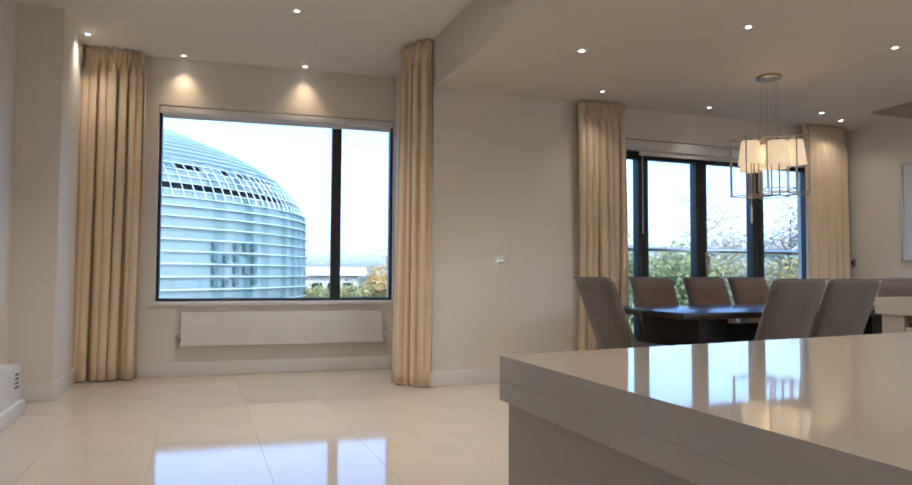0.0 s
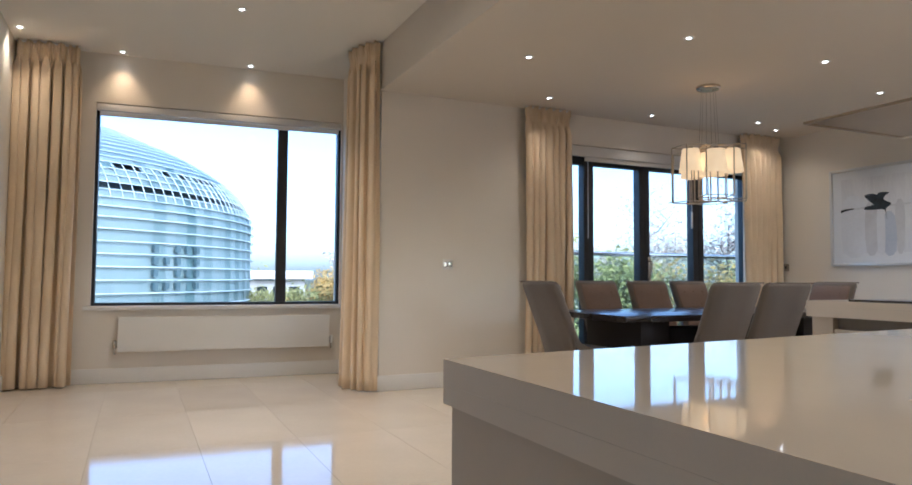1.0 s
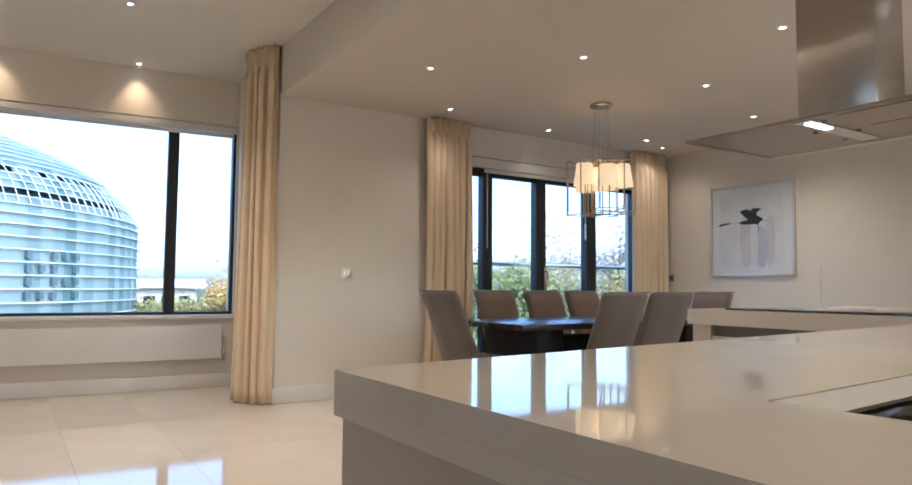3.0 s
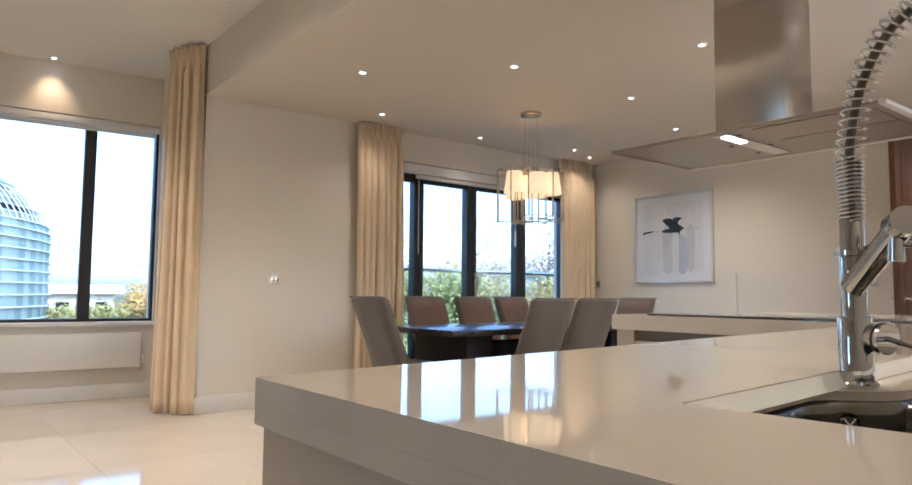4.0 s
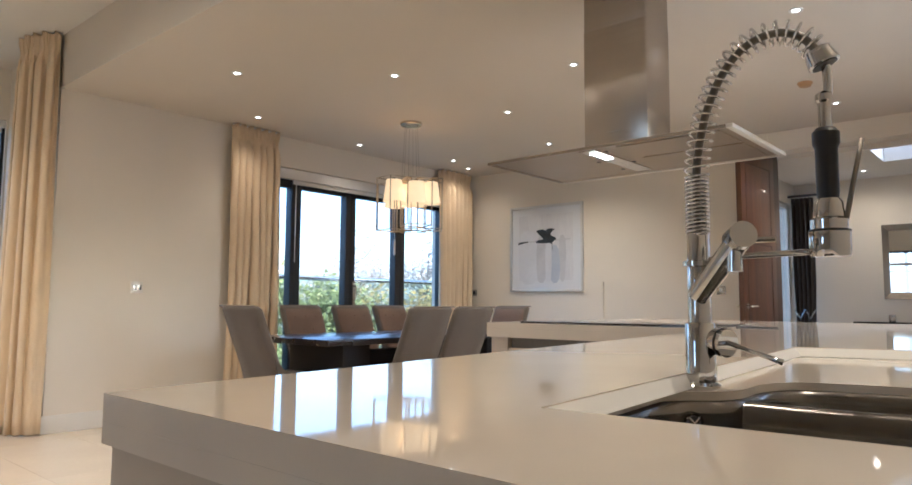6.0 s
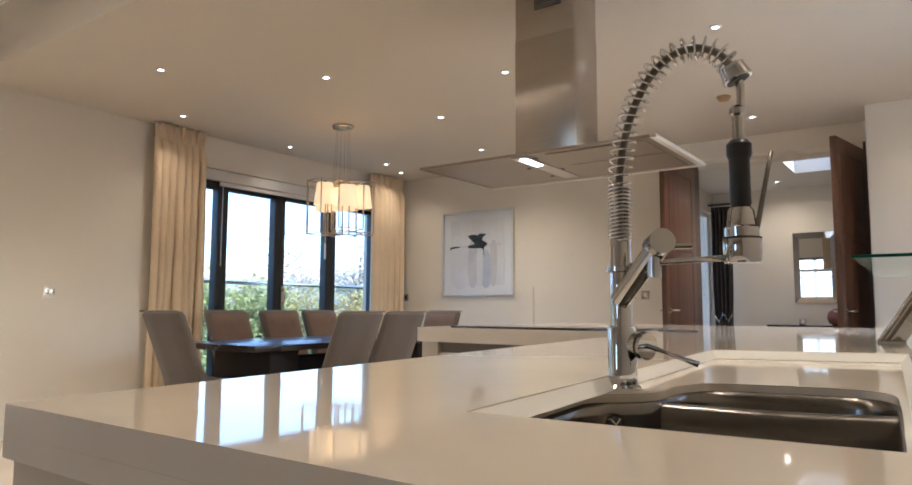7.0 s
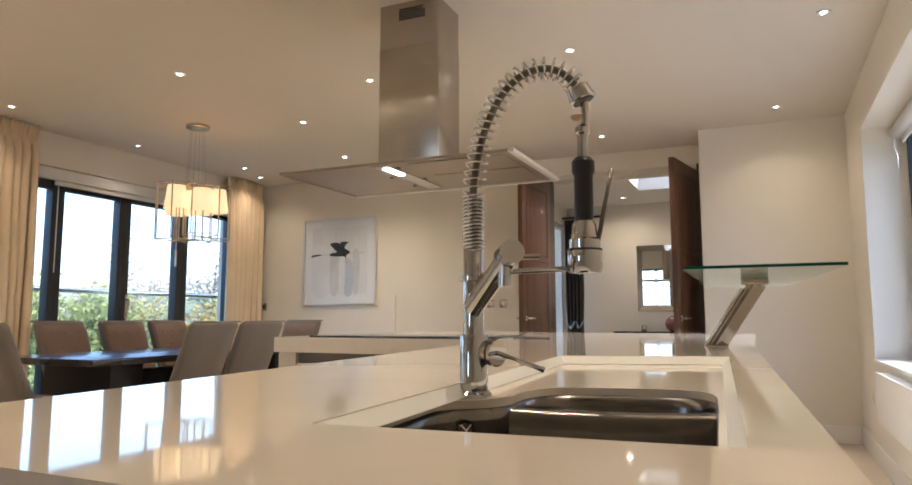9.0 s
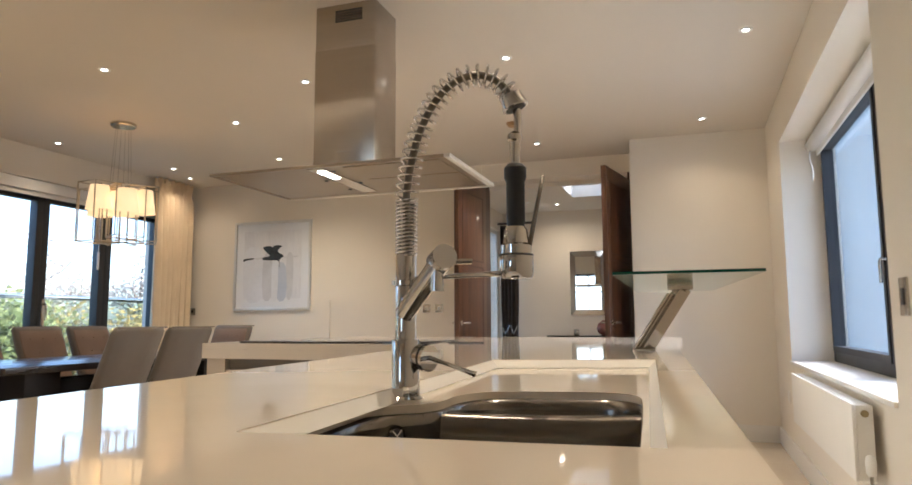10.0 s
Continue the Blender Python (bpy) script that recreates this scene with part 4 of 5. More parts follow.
part("chrome_stay", tube([(4.35, 4.30, 0.66), (4.40, 4.30, 0.62), (4.42, 4.30, 0.55), (4.55, 4.30, 0.42)], 0.014, 10), CHROME, tb, "chrome stay", smooth=True)


def slab_along(profile, w_bottom, w_top, bm=None):
    """A padded back: profile rows (y, z, half thickness), widths growing upwards, corners rounded."""
    bm = bm or bmesh.new()
    rings = []
    n = len(profile)
    for i, (y, z, h) in enumerate(profile):
        t = i / (n - 1)
        w = (w_bottom + (w_top - w_bottom) * t) / 2
        h2 = h * (0.55 if i in (0, n - 1) else 1)
        w2 = w - (0.012 if i in (0, n - 1) else 0)
        ring = []
        for sx, sy in ((-1, -0.5), (-0.93, -1), (-0.4, -1.06), (0.4, -1.06), (0.93, -1), (1, -0.5), (1, 0.5), (0.93, 1), (0.4, 1.06), (-0.4, 1.06), (-0.93, 1), (-1, 0.5)):
            ring.append(bm.verts.new((sx * w2, y + sy * h2, z)))
        rings.append(ring)
    for a, b in zip(rings, rings[1:]):
        for k in range(12):
            bm.faces.new((a[k], a[(k + 1) % 12], b[(k + 1) % 12], b[k]))
    bm.faces.new(rings[0][::-1]), bm.faces.new(rings[-1])
    return bm


def dining_chair():
    """Faces +y; its back leans towards -y."""
    t = thing("dining_chair", "taupe upholstered high-back dining chair with a buttoned inner back", "chair", group="chairs round the table")
    prof = [(-0.02, 0.30, 0.05), (-0.045, 0.38, 0.055), (-0.072, 0.46, 0.05), (-0.108, 0.55, 0.044), (-0.150, 0.65, 0.042), (-0.196, 0.76, 0.04), (-0.240, 0.87, 0.038), (-0.281, 0.97, 0.036), (-0.292, 1.0, 0.03)]
    back = part("backrest", slab_along(prof, 0.44, 0.47), TAUPE, t, smooth=True)
    front = [(y + h * 1.02, z, 0.006) for y, z, h in prof[2:-1]]
    part("inner_back", slab_along(front, 0.40, 0.43), TAUPE_IN, back, "brown tufted inner panel", smooth=True)
    part("top_piping", tube([(-0.232, -0.325, 1.0), (0.232, -0.325, 1.0)], 0.006, 8), TAUPE, back)
    part("seat", cube(-0.235, 0.235, -0.04, 0.33, 0.33, 0.475, bevel=0.04), TAUPE, t, smooth=True)
    for sx in (-1, 1):
        wing = bmesh.new()
        pts = [(-0.14, 0.62), (-0.06, 0.53), (0.05, 0.48), (0.16, 0.465), (0.16, 0.33), (-0.06, 0.31)]
        a = [wing.verts.new((sx * 0.236, y, z)) for y, z in pts]
        b = [wing.verts.new((sx * 0.20, y, z)) for y, z in pts]
        wing.faces.new(a), wing.faces.new(b[::-1])
        for i in range(len(pts)):
            j = (i + 1) % len(pts)
            wing.faces.new((a[i], a[j], b[j], b[i]))
        part("side_wing", wing, TAUPE, t)
    for x in (-0.2, 0.2):
        part("leg", tube([(x, 0.25, 0.33), (x, 0.26, 0.0)], [0.022, 0.014], 8), DARKLEG, t)
        part("leg", tube([(x, -0.03, 0.32), (x, -0.16, 0.0)], [0.022, 0.014], 8), DARKLEG, t)
    for i, z in enumerate((0.66, 0.78, 0.90)):
        y = -0.072 - (z - 0.46) * 0.41 + 0.047
        for x in ((-0.12, 0, 0.12) if i % 2 == 0 else (-0.06, 0.06)):
            part("button", lathe([(0.008, -0.005), (0.010, 0), (0.006, 0.006)], (x, y + 0.003, z), 8), TAUPE_IN, back)
    return t


ch = dining_chair()
spots = [(4.02, 4.05, 0), (4.56, 4.05, 0), (4.05, 5.21, 180), (4.65, 5.21, 180), (5.20, 5.21, 180), (3.19, 4.68, -90), (6.08, 4.71, 90)]
ch.matrix_world = pose(spots[0][0], spots[0][1], 0, 0, 0, spots[0][2])
for i, (x, y, a) in enumerate(spots[1:]):
    copy_thing(ch, pose(x, y, 0, 0, 0, a + (-1.5, 2, -1, 1.5, 0.5, -1)[i]))

# pendant
pen = thing("pendant_light", "lit cluster pendant of cream shades in brass wire cages", "pendant light", Matrix.Translation((4.605, 4.595, 0)))
part("canopy", lathe([(0.10, 0), (0.105, -0.006), (0.105, -0.022), (0.095, -0.03)], (0, 0, LOW), 32), SATIN, pen)
for k in range(6):
    a = k * math.pi / 3
    part("cable", tube([(0.06 * math.cos(a), 0.06 * math.sin(a), LOW - 0.03), (0.085 * math.cos(a), 0.085 * math.sin(a), 2.20)], 0.0016, 5), SATIN, pen)
CAGE = mat("aged_brass_wire", (0.46, 0.40, 0.31), 0.35, 1.0, vary=0.1, bump=0)
for k in range(6):
    a = k * 2 * math.pi / 5 + 0.45
    ring_r = 0.185 if k < 5 else 0.0
    cx, cy, zt = ring_r * math.cos(a), ring_r * math.sin(a), 2.19 - 0.025 * (k % 2)
    shd = part("shade", lathe([(0.073, 0), (0.101, -0.205), (0.099, -0.205), (0.071, 0.0)], (cx, cy, zt - 0.02), 28), SHADE, pen, "glowing cream fabric shade", smooth=True)
    part("lamp_holder", lathe([(0.02, 0.02), (0.022, -0.05), (0.015, -0.06)], (cx, cy, zt - 0.02), 12), SATIN, shd)
    h, zb = 0.115, 1.74 - 0.02 * (k % 3)
    ca, sa = math.cos(a), math.sin(a)
    q = [(cx + ca * u - sa * v, cy + sa * u + ca * v) for u, v in ((-h, -h), (h, -h), (h, h), (-h, h))]
    cage = part("wire_cage", tube([(*c, zt) for c in (*q, q[0])], 0.0055, 6), CAGE, pen, "aged brass wire cage")
    part("bottom_loop", tube([(*c, zb) for c in (*q, q[0])], 0.0055, 6), CAGE, cage)
    for c in q:
        part("upright", tube([(*c, zt), (*c, zb)], 0.0055, 6), CAGE, cage)
pl = new("pendant_glow", bpy.data.lights.new("pendant_glow", "POINT"))
pl.data.energy, pl.data.color, pl.data.shadow_soft_size = 0.5, (1.0, 0.64, 0.32), 0.08
pl.location = (4.605, 4.595, 2.1)


# ---------- downlights, with unseen fill lamps added ---
def downlight(x, y, z, watts=9, spread=112, tint=(1.0, 0.74, 0.46)):
    t = thing("downlight", "small lit recessed ceiling downlight or added fill lamp with a white bezel", "downlight", Matrix.Translation((x, y, z)), "ceiling downlights")
    bz = part("bezel", lathe([(0.019, 0.0), (0.040, 0.0), (0.039, -0.005), (0.025, -0.007), (0.020, -0.003)], (0, 0, 0), 24), WHITEPL, t)
    part("lens", lathe([(0.020, -0.002), (0.015, -0.0045), (0.003, -0.0055)], (0, 0, 0), 20), BULB, bz, "glowing lens")
    l = new("downlight_beam", bpy.data.lights.new("downlight_beam", "SPOT"))
    l.data.energy, l.data.spot_size, l.data.spot_blend, l.data.shadow_soft_size, l.data.color = watts, radians(spread), 1.0, 0.03, tint
    l.location = (x, y, z - 0.012)
    return t


for x, y in ((2.747, 4.587), (3.549, 3.723), (4.894, 3.663), (3.545, 5.545), (4.898, 5.673), (6.162, 4.058), (4.209, 2.565), (6.158, 5.42), (4.253, 1.097), (6.121, -0.135), (6.647, 5.60), (4.299, -0.355), (6.455, 1.364)):
    downlight(x, y, LOW, 4 if y < 0 else 4 if y > 5.4 else 21 if x > 6 else 13 if x < 3 else 17 if y < 3 else 16, 140 if x > 6 else 112)
for x, y in ((-0.151, 7.33), (1.032, 7.25)):
    downlight(x, y, HIGH, 5.0, 92, (1.0, 0.62, 0.30))
downlight(-0.95, 6.98, HIGH, 6)
# all but the first are unseen fill lamps, added to brighten worktop and floor
for x, y in ((0.742, 5.73), (0.742, 4.2), (1.35, 0.62), (1.35, -0.3), (-1.1, 1.0), (-1.1, 2.6), (-1.1, 4.2)):
    downlight(x, y, HIGH, (34 if y > 4 else 15 if y < 0 else 11) * (0.4 if x < 0 else 1))
# unseen row added to brighten the step between high and low ceiling
for i in range(6):
    downlight(1.12, 4.6 - 0.6 * i, HIGH, 3.6, 166)
downlight(8.55, 1.56, 2.5, 7, 165)

AMBER = mat("yellowed_plastic", (0.40, 0.25, 0.12), 0.45, vary=0.08, bump=0)
det = thing("smoke_detector", "small round amber-brown detector on the ceiling", "smoke detector", Matrix.Translation((5.71, 1.418, LOW)))
part("base", lathe([(0.055, 0), (0.055, -0.012), (0.05, -0.016)], (0, 0, 0), 24), AMBER, det)
part("cap", lathe([(0.045, -0.016), (0.042, -0.032), (0.02, -0.036)], (0, 0, 0), 24), AMBER, det)
det = thing("smoke_detector", "small round white smoke detector on the hall ceiling", "smoke detector", Matrix.Translation((8.25, 1.9, 2.5)))
part("base", lathe([(0.05, 0), (0.05, -0.012), (0.045, -0.016)], (0, 0, 0), 24), WHITEPL, det)


# ---------- walnut double doors ----------
def door_leaf(hinge, free, label, swing):
    h, f = Vector((*hinge, 0)), Vector((*free, 0))
    d = f - h
    m = Matrix.Translation(h) @ Matrix.Rotation(math.atan2(d.y, d.x), 4, "Z")
    t = thing("double_door_leaf", label, "door", m, "double doors")
    L = d.length
    leaf = part("leaf", cube(0, L, -0.024, 0.024, 0.012, 2.465, bevel=0.003), WALNUT, t)
    for s in (-1, 1):
        for z0, z1 in ((0.15, 0.75), (0.80, 1.60), (1.65, 2.34)):
            part("panel_bead", boxes((0.10, L - 0.10, s * 0.022 - 0.004, s * 0.022 + 0.004, z0, z0 + 0.012), (0.10, L - 0.10, s * 0.022 - 0.004, s * 0.022 + 0.004, z1 - 0.012, z1), (0.10, 0.112, s * 0.022 - 0.004, s * 0.022 + 0.004, z0 + 0.012, z1 - 0.012), (L - 0.112, L - 0.10, s * 0.022 - 0.004, s * 0.022 + 0.004, z0 + 0.012, z1 - 0.012)), WALNUT_D, leaf)
        dh = part("door_handle", tube([(L - 0.06, s * 0.022, 1.02), (L - 0.06, s * 0.065, 1.02), (L - 0.065, s * 0.068, 1.02), (L - 0.18, s * 0.068, 1.02)], 0.009, 10), SATIN, t, "satin lever handle")
        part("rose", tube([(L - 0.06, s * 0.022, 1.02), (L - 0.06, s * 0.03, 1.02)], 0.026, 16), SATIN, dh)
    for z in (0.3, 1.2, 2.1):
        part("hinge", tube([(0.0, -0.026, z), (0.0, -0.026, z + 0.1)], 0.008, 8), SATIN, t)


door_leaf((7.15, 0.585), (6.385, 0.735), "open walnut-veneered double door leaf with lever handle", 1)
door_leaf((7.15, 2.108), (6.385, 2.168), "open walnut-veneered door leaf folded towards the kitchen", -1)
structure("door_frame", boxes((7.158, 7.415, OY0, OY0 + 0.02, 0, OZ), (7.158, 7.415, OY1 - 0.02, OY1, 0, OZ)), WALNUT_D)
trunk = thing("wall_trunking", "slim vertical white trunking strip on the wall", "trunking")
part("cover", cube(7.160, 7.172, 3.985, 4.008, 0.0, 1.28, bevel=0.003), WALL, trunk)
part("end_cap", cube(7.158, 7.172, 3.983, 4.010, 1.28, 1.288, bevel=0.002), WALL, trunk)

# ---------- hall ----------
mir = thing("wall_mirror", "large hall mirror with silver edges above a console", "mirror", Matrix.Translation((9.1, 1.27, 1.527)))
part("backing", cube(-0.011, 0, -0.228, 0.228, -0.415, 0.415), DARKPL, mir)
part("glass", cube(-0.027, -0.021, -0.165, 0.165, -0.345, 0.345), MIRROR, mir)
for s in (-1, 1):
    bm = bmesh.new()
    vs = [bm.verts.new(p) for p in ((-0.028, s * 0.165, -0.345), (-0.028, s * 0.165, 0.345), (-0.012, s * 0.235, 0.42), (-0.012, s * 0.235, -0.42))]
    bm.faces.new(vs)
    bm.faces.new([bm.verts.new(v.co + Vector((0.006, 0, 0))) for v in reversed(vs)])
    part("border_strip", bm, BEVELM, mir)
    bm = bmesh.new()
    vs = [bm.verts.new(p) for p in ((-0.028, -0.165, s * 0.345), (-0.028, 0.165, s * 0.345), (-0.012, 0.235, s * 0.42), (-0.012, -0.235, s * 0.42))]
    bm.faces.new(vs)
    bm.faces.new([bm.verts.new(v.co + Vector((0.006, 0, 0))) for v in reversed(vs)])
    part("border_strip", bm, BEVELM, mir)
con = thing("console_table", "slim dark-topped hall console against the wall", "console table")
part("tabletop", cube(8.74, 9.09, 0.60, 1.76, 0.835, 0.855, bevel=0.003), BLACKGLASS, con)
for x in (8.77, 9.04):
    for y in (0.64, 1.70):
        part("leg", cube(x, x + 0.025, y, y + 0.025, 0, 0.835), CHROME, con)
vs = thing("round_vase", "round dusky pink glazed vase on the console", "vase")
part("body", lathe([(0.03, 0), (0.075, 0.03), (0.095, 0.09), (0.075, 0.15), (0.03, 0.18), (0.028, 0.19)], (8.9, 1.06, 0.855), 24), mat("pink_glaze", (0.22, 0.09, 0.08), 0.25, vary=0.2), vs, smooth=True)
ob = thing("small_ornament", "small dark cube ornament on the console", "ornament")
part("cube", cube(8.88, 8.94, 1.38, 1.44, 0.855, 0.93, bevel=0.006), SATIN, ob)
dr = thing("hall_curtain", "dark brown hall curtain held by a tie-back", "curtain")
bm = bmesh.new()
grid = []
for j in range(25):
    v = j / 24
    z = 2.3 - 2.28 * v
    pinch = 1 - 0.12 * math.exp(-((v - 0.62) / 0.13) ** 2)
    grid.append([bm.verts.new((8.86 + 0.05 * math.sin(i * 1.3) * pinch, 2.262 + (i / 24 - 0.5) * 0.235 * pinch, z)) for i in range(25)])
for a, b in zip(grid, grid[1:]):
    for i in range(24):
        bm.faces.new((a[i], a[i + 1], b[i + 1], b[i]))
d = part("drape", bm, DRAPE, dr, smooth=True)
d.modifiers.new("thickness", "SOLIDIFY").thickness = 0.006
part("tie_back", tube([(8.79, 2.15, 0.98), (8.78, 2.20, 0.88), (8.79, 2.255, 0.98), (8.78, 2.31, 0.88), (8.79, 2.37, 0.98)], 0.009, 8), SATIN, dr)
part("pole", tube([(8.86, 1.90, 2.33), (8.86, 2.42, 2.33)], 0.015, 10), DARKPL, dr)
w4 = tagged(new("window_4"), "narrow hall window with pale frame", "window", kind="structure")
part("window_frame", boxes((8.44, 8.48, 2.47, 2.53, 0, 2.25), (8.98, 9.02, 2.47, 2.53, 0, 2.25), (8.48, 8.98, 2.47, 2.53, 2.20, 2.25), (8.48, 8.98, 2.47, 2.53, 0, 0.08)), TRIM, w4)
part("pane", cube(8.48, 8.98, 2.497, 2.503, 0.08, 2.2), PANE, w4).visible_shadow = False
sky_l = tagged(new("window_5"), "flat rooflight over the hall", "rooflight", kind="structure")
part("kerb", boxes((SKX0 - 0.05, SKX0, SKY0 - 0.05, SKY1 + 0.05, 2.7, 2.9), (SKX1, SKX1 + 0.05, SKY0 - 0.05, SKY1 + 0.05, 2.7, 2.9), (SKX0, SKX1, SKY0 - 0.05, SKY0, 2.7, 2.9), (SKX0, SKX1, SKY1, SKY1 + 0.05, 2.7, 2.9)), TRIM, sky_l)
part("pane", cube(SKX0, SKX1, SKY0, SKY1, 2.85, 2.856), PANE, sky_l).visible_shadow = False

# ---------- left edge of the room ----------
pan = thing("wall_cabinet", "tall white lacquered wall cabinet hung above floor level", "cabinet")
part("body", cube(-1.36, -1.325, 5.1, 6.12, 0.77, 3.1, bevel=0.003), WHITEPL, pan)
low = thing("media_unit", "low white unit with a dark vent grille", "cabinet")
part("body", cube(-1.36, -1.16, 4.9, 5.86, 0.10, 0.36, bevel=0.004), WHITEPL, low)
part("plinth", cube(-1.36, -1.13, 4.9, 5.89, 0.0, 0.10, bevel=0.01), WHITEPL, low)
for i in range(4):
    part("vent_slot", cube(-1.1598, -1.1575, 5.70, 5.80, 0.20 + i * 0.03, 0.215 + i * 0.03), DARKPL, low)

# ---------- outside ----------
GZ = -14.0
bm = bmesh.new()
ring = [bm.verts.new((2500 * math.cos(a * math.pi / 32), 2500 * math.sin(a * math.pi / 32), GZ)) for a in range(64)]
bm.faces.new(ring)
structure("ground", bm, GRASS)
structure("balcony_floor", cube(2.4, 9.0, 6.31, 7.6, -0.2, 0.02), CONC)
bal = thing("glass_balustrade", "green-tinted glass balcony balustrade with a steel handrail", "balustrade")
for i in range(4):
    x = 2.5 + i * 1.62
    part("glass_panel", cube(x, x + 1.60, 7.40, 7.412, 0.06, 1.33), BALGLASS, bal).visible_shadow = False
part("handrail", tube([(2.4, 7.406, 1.350), (9.0, 7.406, 1.350)], 0.028, 14), SATIN, bal, smooth=True)
part("base_channel", cube(2.4, 9.0, 7.37, 7.44, 0.02, 0.075), SATIN, bal)
structure("roof_terrace", cube(-20.0, 220.0, -60, -1.4, -0.9, -0.35), mat("terrace_paving", (0.30, 0.295, 0.29), 0.9, vary=0.1, scale=0.6, grain=12))


structure("terrace_wall", cube(8.4, 22.0, -3.3, -3.0, -0.35, 5.5), RENDERW)


def stadium():
    t = thing("stadium", "curved pale blue stadium clad in overlapping glazed shingles", "stadium")
    C = Vector((-21.5, 103, 0))
    knots = [(-14, 33.2), (-8, 35.0), (-3.4, 35.8), (0.6, 36.1), (4.3, 36.0), (7.6, 36.0), (10.0, 35.1), (12.2, 33.4), (14.2, 30.6), (16.0, 27.3), (17.7, 23.2), (19.2, 19.4), (20.4, 14.5), (21.2, 7.0), (21.5, 2.0)]
    prof = [(p.x, p.y) for p in curve3([(z, r, 0) for z, r in knots], 3)]
    N = 150
    rnd = random.Random(4)
    for ti, ((z0, r0), (z1, r1)) in enumerate(zip(prof, prof[1:])):
        bm = bmesh.new()
        slot = {17: 0.93, 20: 0.55}.get(ti, 0)
        for k in range(N):
            a0, a1 = 2 * math.pi * k / N, 2 * math.pi * (k + 0.985) / N
            if math.sin(a0) > 0.35 or rnd.random() < slot:
                continue
            o = 0.10 + rnd.uniform(-0.04, 0.04)
            q = [C + Vector(((r0 + o) * math.cos(a), (r0 + o) * math.sin(a), z0 - 0.05)) for a in (a0, a1)] + [C + Vector(((r1 - 0.02) * math.cos(a), (r1 - 0.02) * math.sin(a), z1)) for a in (a1, a0)]
            bm.faces.new([bm.verts.new(p) for p in q])
        part("shingle_tier", bm, FROST if ti > 21 else SHINGLE, t)
        part("fin", tube([C + Vector(((r0 + 0.35) * math.cos(a * math.pi / 60), (r0 + 0.35) * math.sin(a * math.pi / 60), z0 - 0.05)) for a in range(-70, 8)], 0.07 if ti < 16 else 0.05, 5), FINW, t)
    zr = prof[16:22]
    for k in range(62):
        a = math.radians(-104 + k * 2.0)
        part("post", tube([C + Vector(((r + 0.3) * math.cos(a), (r + 0.3) * math.sin(a), z)) for z, r in zr], 0.055, 4), FINW, t)
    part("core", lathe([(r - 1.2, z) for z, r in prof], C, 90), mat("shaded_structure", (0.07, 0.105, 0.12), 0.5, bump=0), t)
    for zz in (-0.05, 1.25, 2.5, 3.75):
        for k in range(5):
            a = math.radians(-50.5 + k * 2.3)
            if (k * 7 + int(zz * 5)) % 4 == 1:
                continue
            rr = 36.35
            m = Matrix.Translation(C + Vector((rr * math.cos(a), rr * math.sin(a), zz))) @ Matrix.Rotation(a, 4, "Z")
            part("dark_window", put(bmesh.new(), -0.1, 0.26, -0.27, 0.27, -0.34, 0.34, m=m), mat("stadium_window", (0.08, 0.125, 0.14), 0.2, bump=0) if not bpy.data.materials.get("stadium_window") else bpy.data.materials["stadium_window"], t)
    return t


stadium()
blk = thing("low_building", "low pale flat-roofed building among park trees", "building")
part("wall", cube(16, 24.5, 110, 122, GZ, 0.6), CONC, blk)
part("roof", cube(14.5, 25.5, 108.8, 123, 0.6, 1.9), RENDERW, blk)
for i in range(3):
    part("window", cube(17 + i * 2.5, 18.6 + i * 2.5, 109.9, 110, -2.2, -0.6), DARKGL, blk)


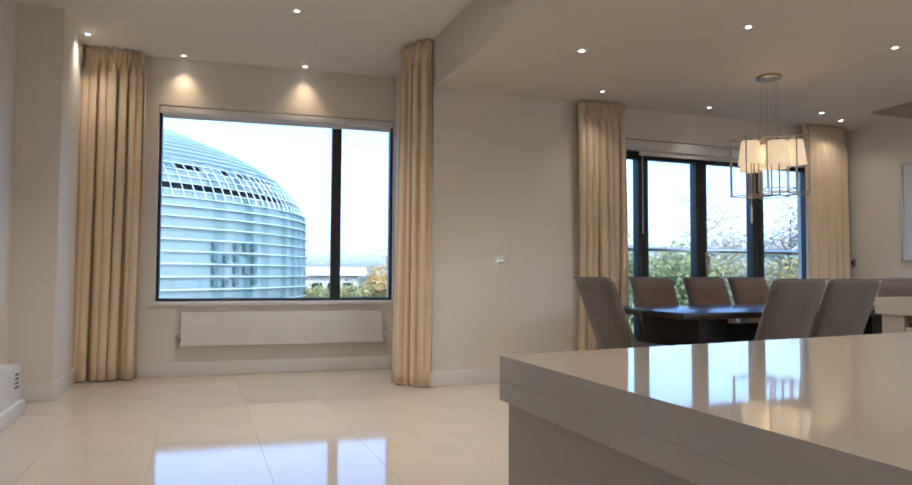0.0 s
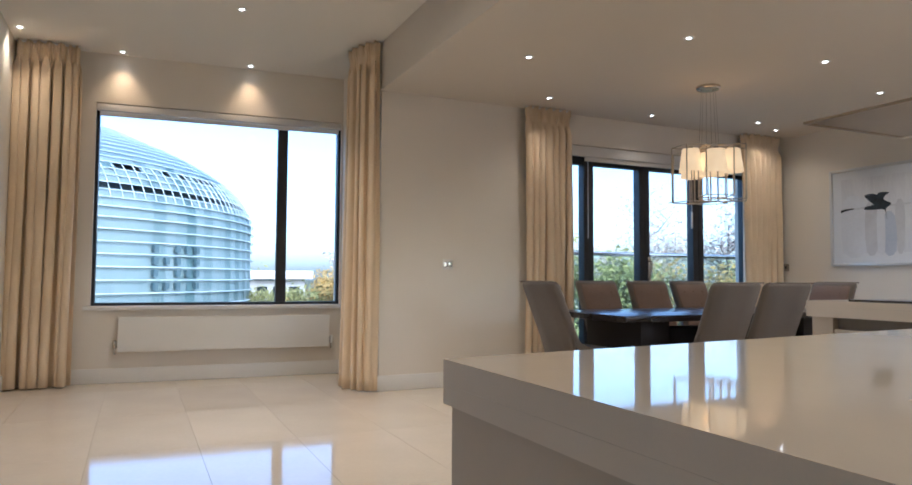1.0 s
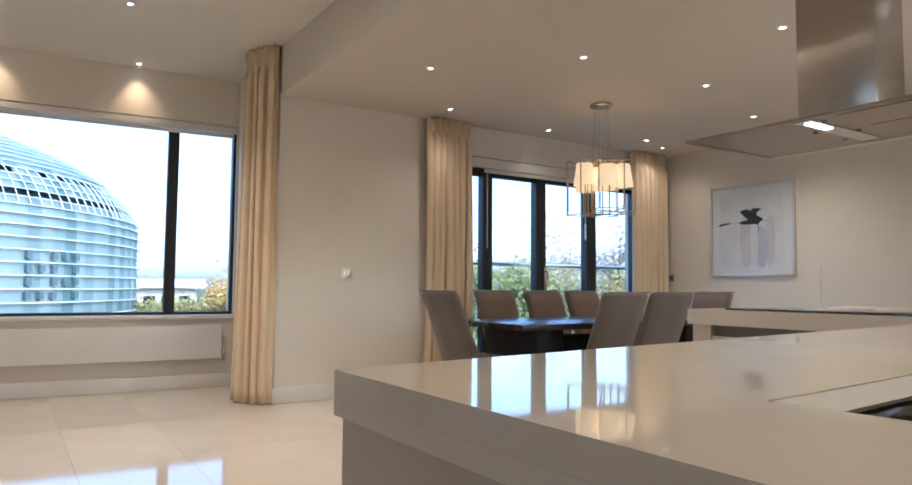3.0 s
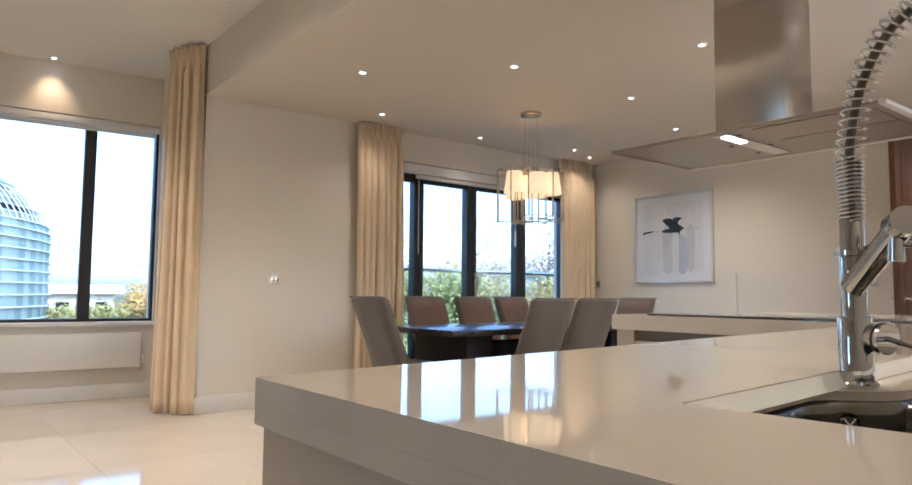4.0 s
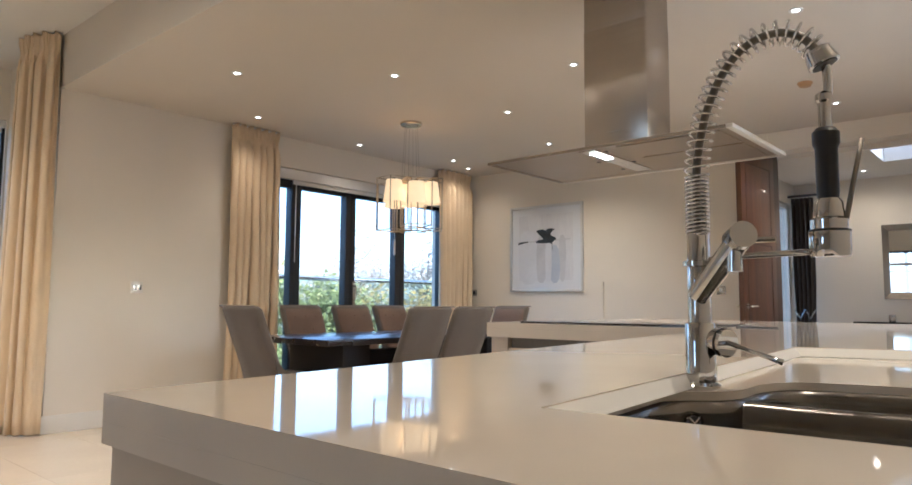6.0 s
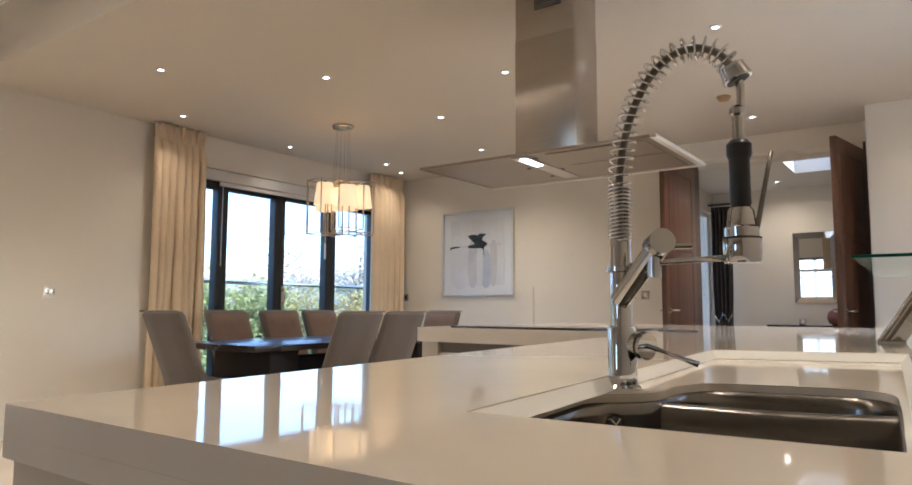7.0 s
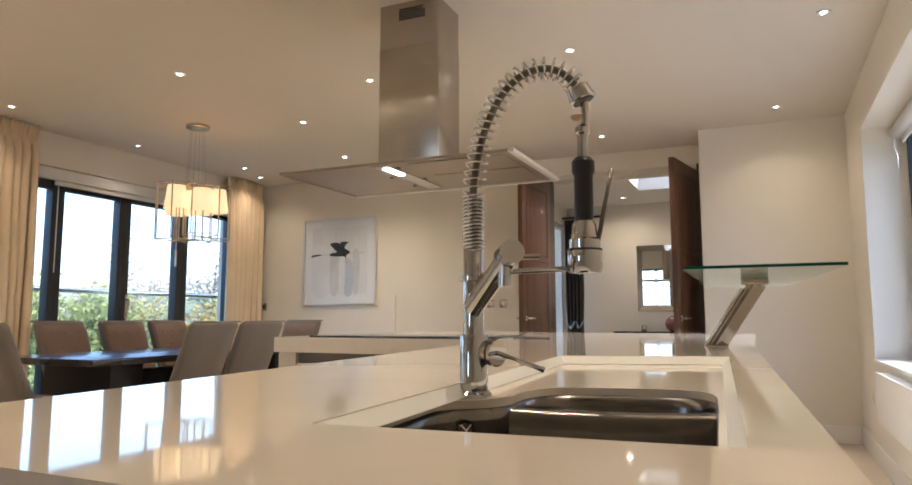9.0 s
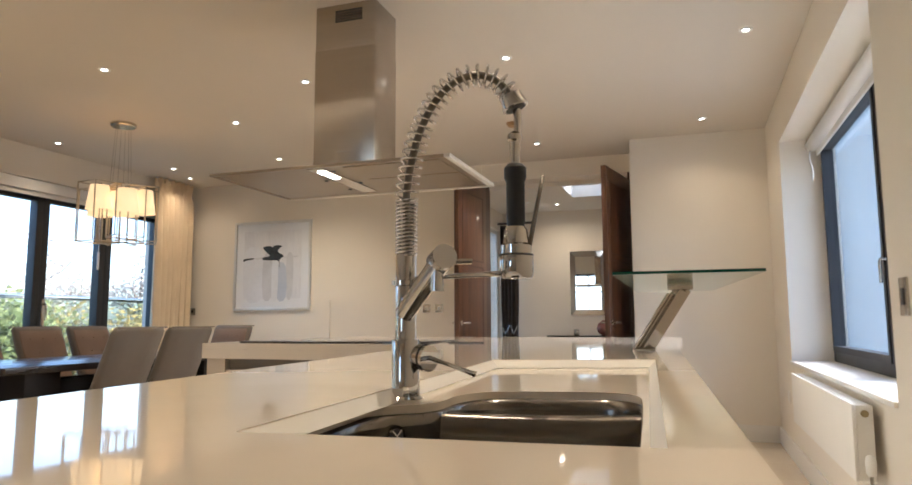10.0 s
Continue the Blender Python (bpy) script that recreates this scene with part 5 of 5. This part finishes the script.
def tree(x, y, height, spread, leaf, seed, leaves, size):
    rnd = random.Random(seed)
    t = thing("tree", ("tall green park tree in early autumn", "golden-leaved autumn park tree", "thin russet half-bare autumn tree")[leaf], "tree", Matrix.Translation((x, y, GZ)), "park trees")
    bm = bmesh.new()
    tube([(0, 0, 0), (0.1, 0.05, height * 0.3), (0.0, 0.1, height * 0.6), (0.1, 0, height * 0.9)], [0.4, 0.32, 0.2, 0.05], 8, bm)
    tips = []
    for i in range(16):
        z = height * rnd.uniform(0.32, 0.85)
        a = rnd.uniform(0, 6.28)
        L = spread * rnd.uniform(0.6, 1.0) * (1.15 - 0.6 * z / height)
        p0 = Vector((0, 0, z))
        p1 = p0 + Vector((math.cos(a) * L * 0.5, math.sin(a) * L * 0.5, L * 0.35))
        p2 = p0 + Vector((math.cos(a) * L, math.sin(a) * L, L * rnd.uniform(0.5, 1.0)))
        tube([p0, p1, p2], [0.09, 0.05, 0.015], 5, bm)
        tips += [p1, p2, p1.lerp(p2, 0.5)]
        for _ in range(3):
            q = p1.lerp(p2, rnd.random())
            e2 = q + Vector((rnd.uniform(-1, 1), rnd.uniform(-1, 1), rnd.uniform(0.2, 1.2))) * spread * 0.35
            tube([q, e2], [0.025, 0.008], 4, bm)
            tips.append(e2)
    tips += [Vector((0, 0, height * 0.95)), Vector((0.3, 0, height))]
    part("trunk", bm, BARK, t)
    verts, faces = [], []
    for i in range(leaves):
        c = rnd.choice(tips)
        p = c + Vector((rnd.gauss(0, 1), rnd.gauss(0, 1), rnd.gauss(0, 0.8))) * spread * 0.16
        u = Vector((rnd.gauss(0, 1), rnd.gauss(0, 1), rnd.gauss(0, 1))).normalized()
        v = u.orthogonal().normalized()
        s = size * rnd.uniform(0.6, 1.3)
        k = len(verts)
        verts += [p - u * s, p + v * s * 0.6, p + u * s, p - v * s * 0.6]
        faces.append((k, k + 1, k + 2, k + 3))
    me = bpy.data.meshes.new("crown")
    me.from_pydata([tuple(v) for v in verts], [], faces)
    me.materials.append(LEAFS[leaf])
    c = new("crown", me)
    c.parent = t
    return t


rt = random.Random(21)
for i in range(1, 13):
    x = 12 + i * 5.2 + rt.uniform(-1.5, 1.5)
    y = 34 + rt.uniform(-3, 5)
    tree(x, y, 15.6 + rt.uniform(-1.5, 1.2), 4.2, (0, 1, 0, 0, 1, 0)[i % 6], 100 + i, 9000, 0.17)
for i in range(8):
    x = 25 + i * 9 + rt.uniform(-2, 2)
    tree(x, 48 + rt.uniform(-3, 6), 21.4 + rt.uniform(-1.2, 2.0), 5.2, 2, 140 + i, 5200, 0.17)
for x, y, h, lf in ((16.5, 96, 10.8, 0), (20.9, 88, 12.6, 0), (22.4, 90, 15.4, 1), (24.6, 86, 15.0, 1), (28.4, 97, 16.8, 0), (32, 97, 17.0, 0), (25.4, 82, 12.8, 1)):
    tree(x, y, h, 4.6, lf, int(x * 7), 3800, 0.26)
for i in range(10):
    tree(-60 + i * 22 + rt.uniform(-5, 5), 190 + rt.uniform(-12, 12), 17 + rt.uniform(-2, 4), 8, i % 2 * 2, 300 + i, 900, 0.7)

# ---------- floor tiles ----------
tw, tl, gap = 0.59, 1.2, 0.0014
tm = cube(gap / 2, tw - gap / 2, gap / 2, tl - gap / 2, -0.012, 0.0, bevel=0.0)
tile_mesh = bpy.data.meshes.new("tile")
tm.to_mesh(tile_mesh)
tm.free()
tile_mesh.materials.append(TILE)
cm = cube(gap / 2, tw - gap / 2, gap / 2, 0.72, -0.012, 0.0)
cut_mesh = bpy.data.meshes.new("cut_tile")
cm.to_mesh(cut_mesh)
cm.free()
cut_mesh.materials.append(TILE)
for i in range(-7, 16):
    for j in range(-1, 7):
        x, y = 0.395 + i * tw, -0.3 + j * tl
        if y + tl < -0.66 or x > 9.2 or (x > 2.1 and y > 6.0) or (x + tw < -1.5 and y > 4.7):
            continue
        o = new("tile", cut_mesh if j == 6 else tile_mesh)
        o.location = (x, y, 0)
        o.parent = floor
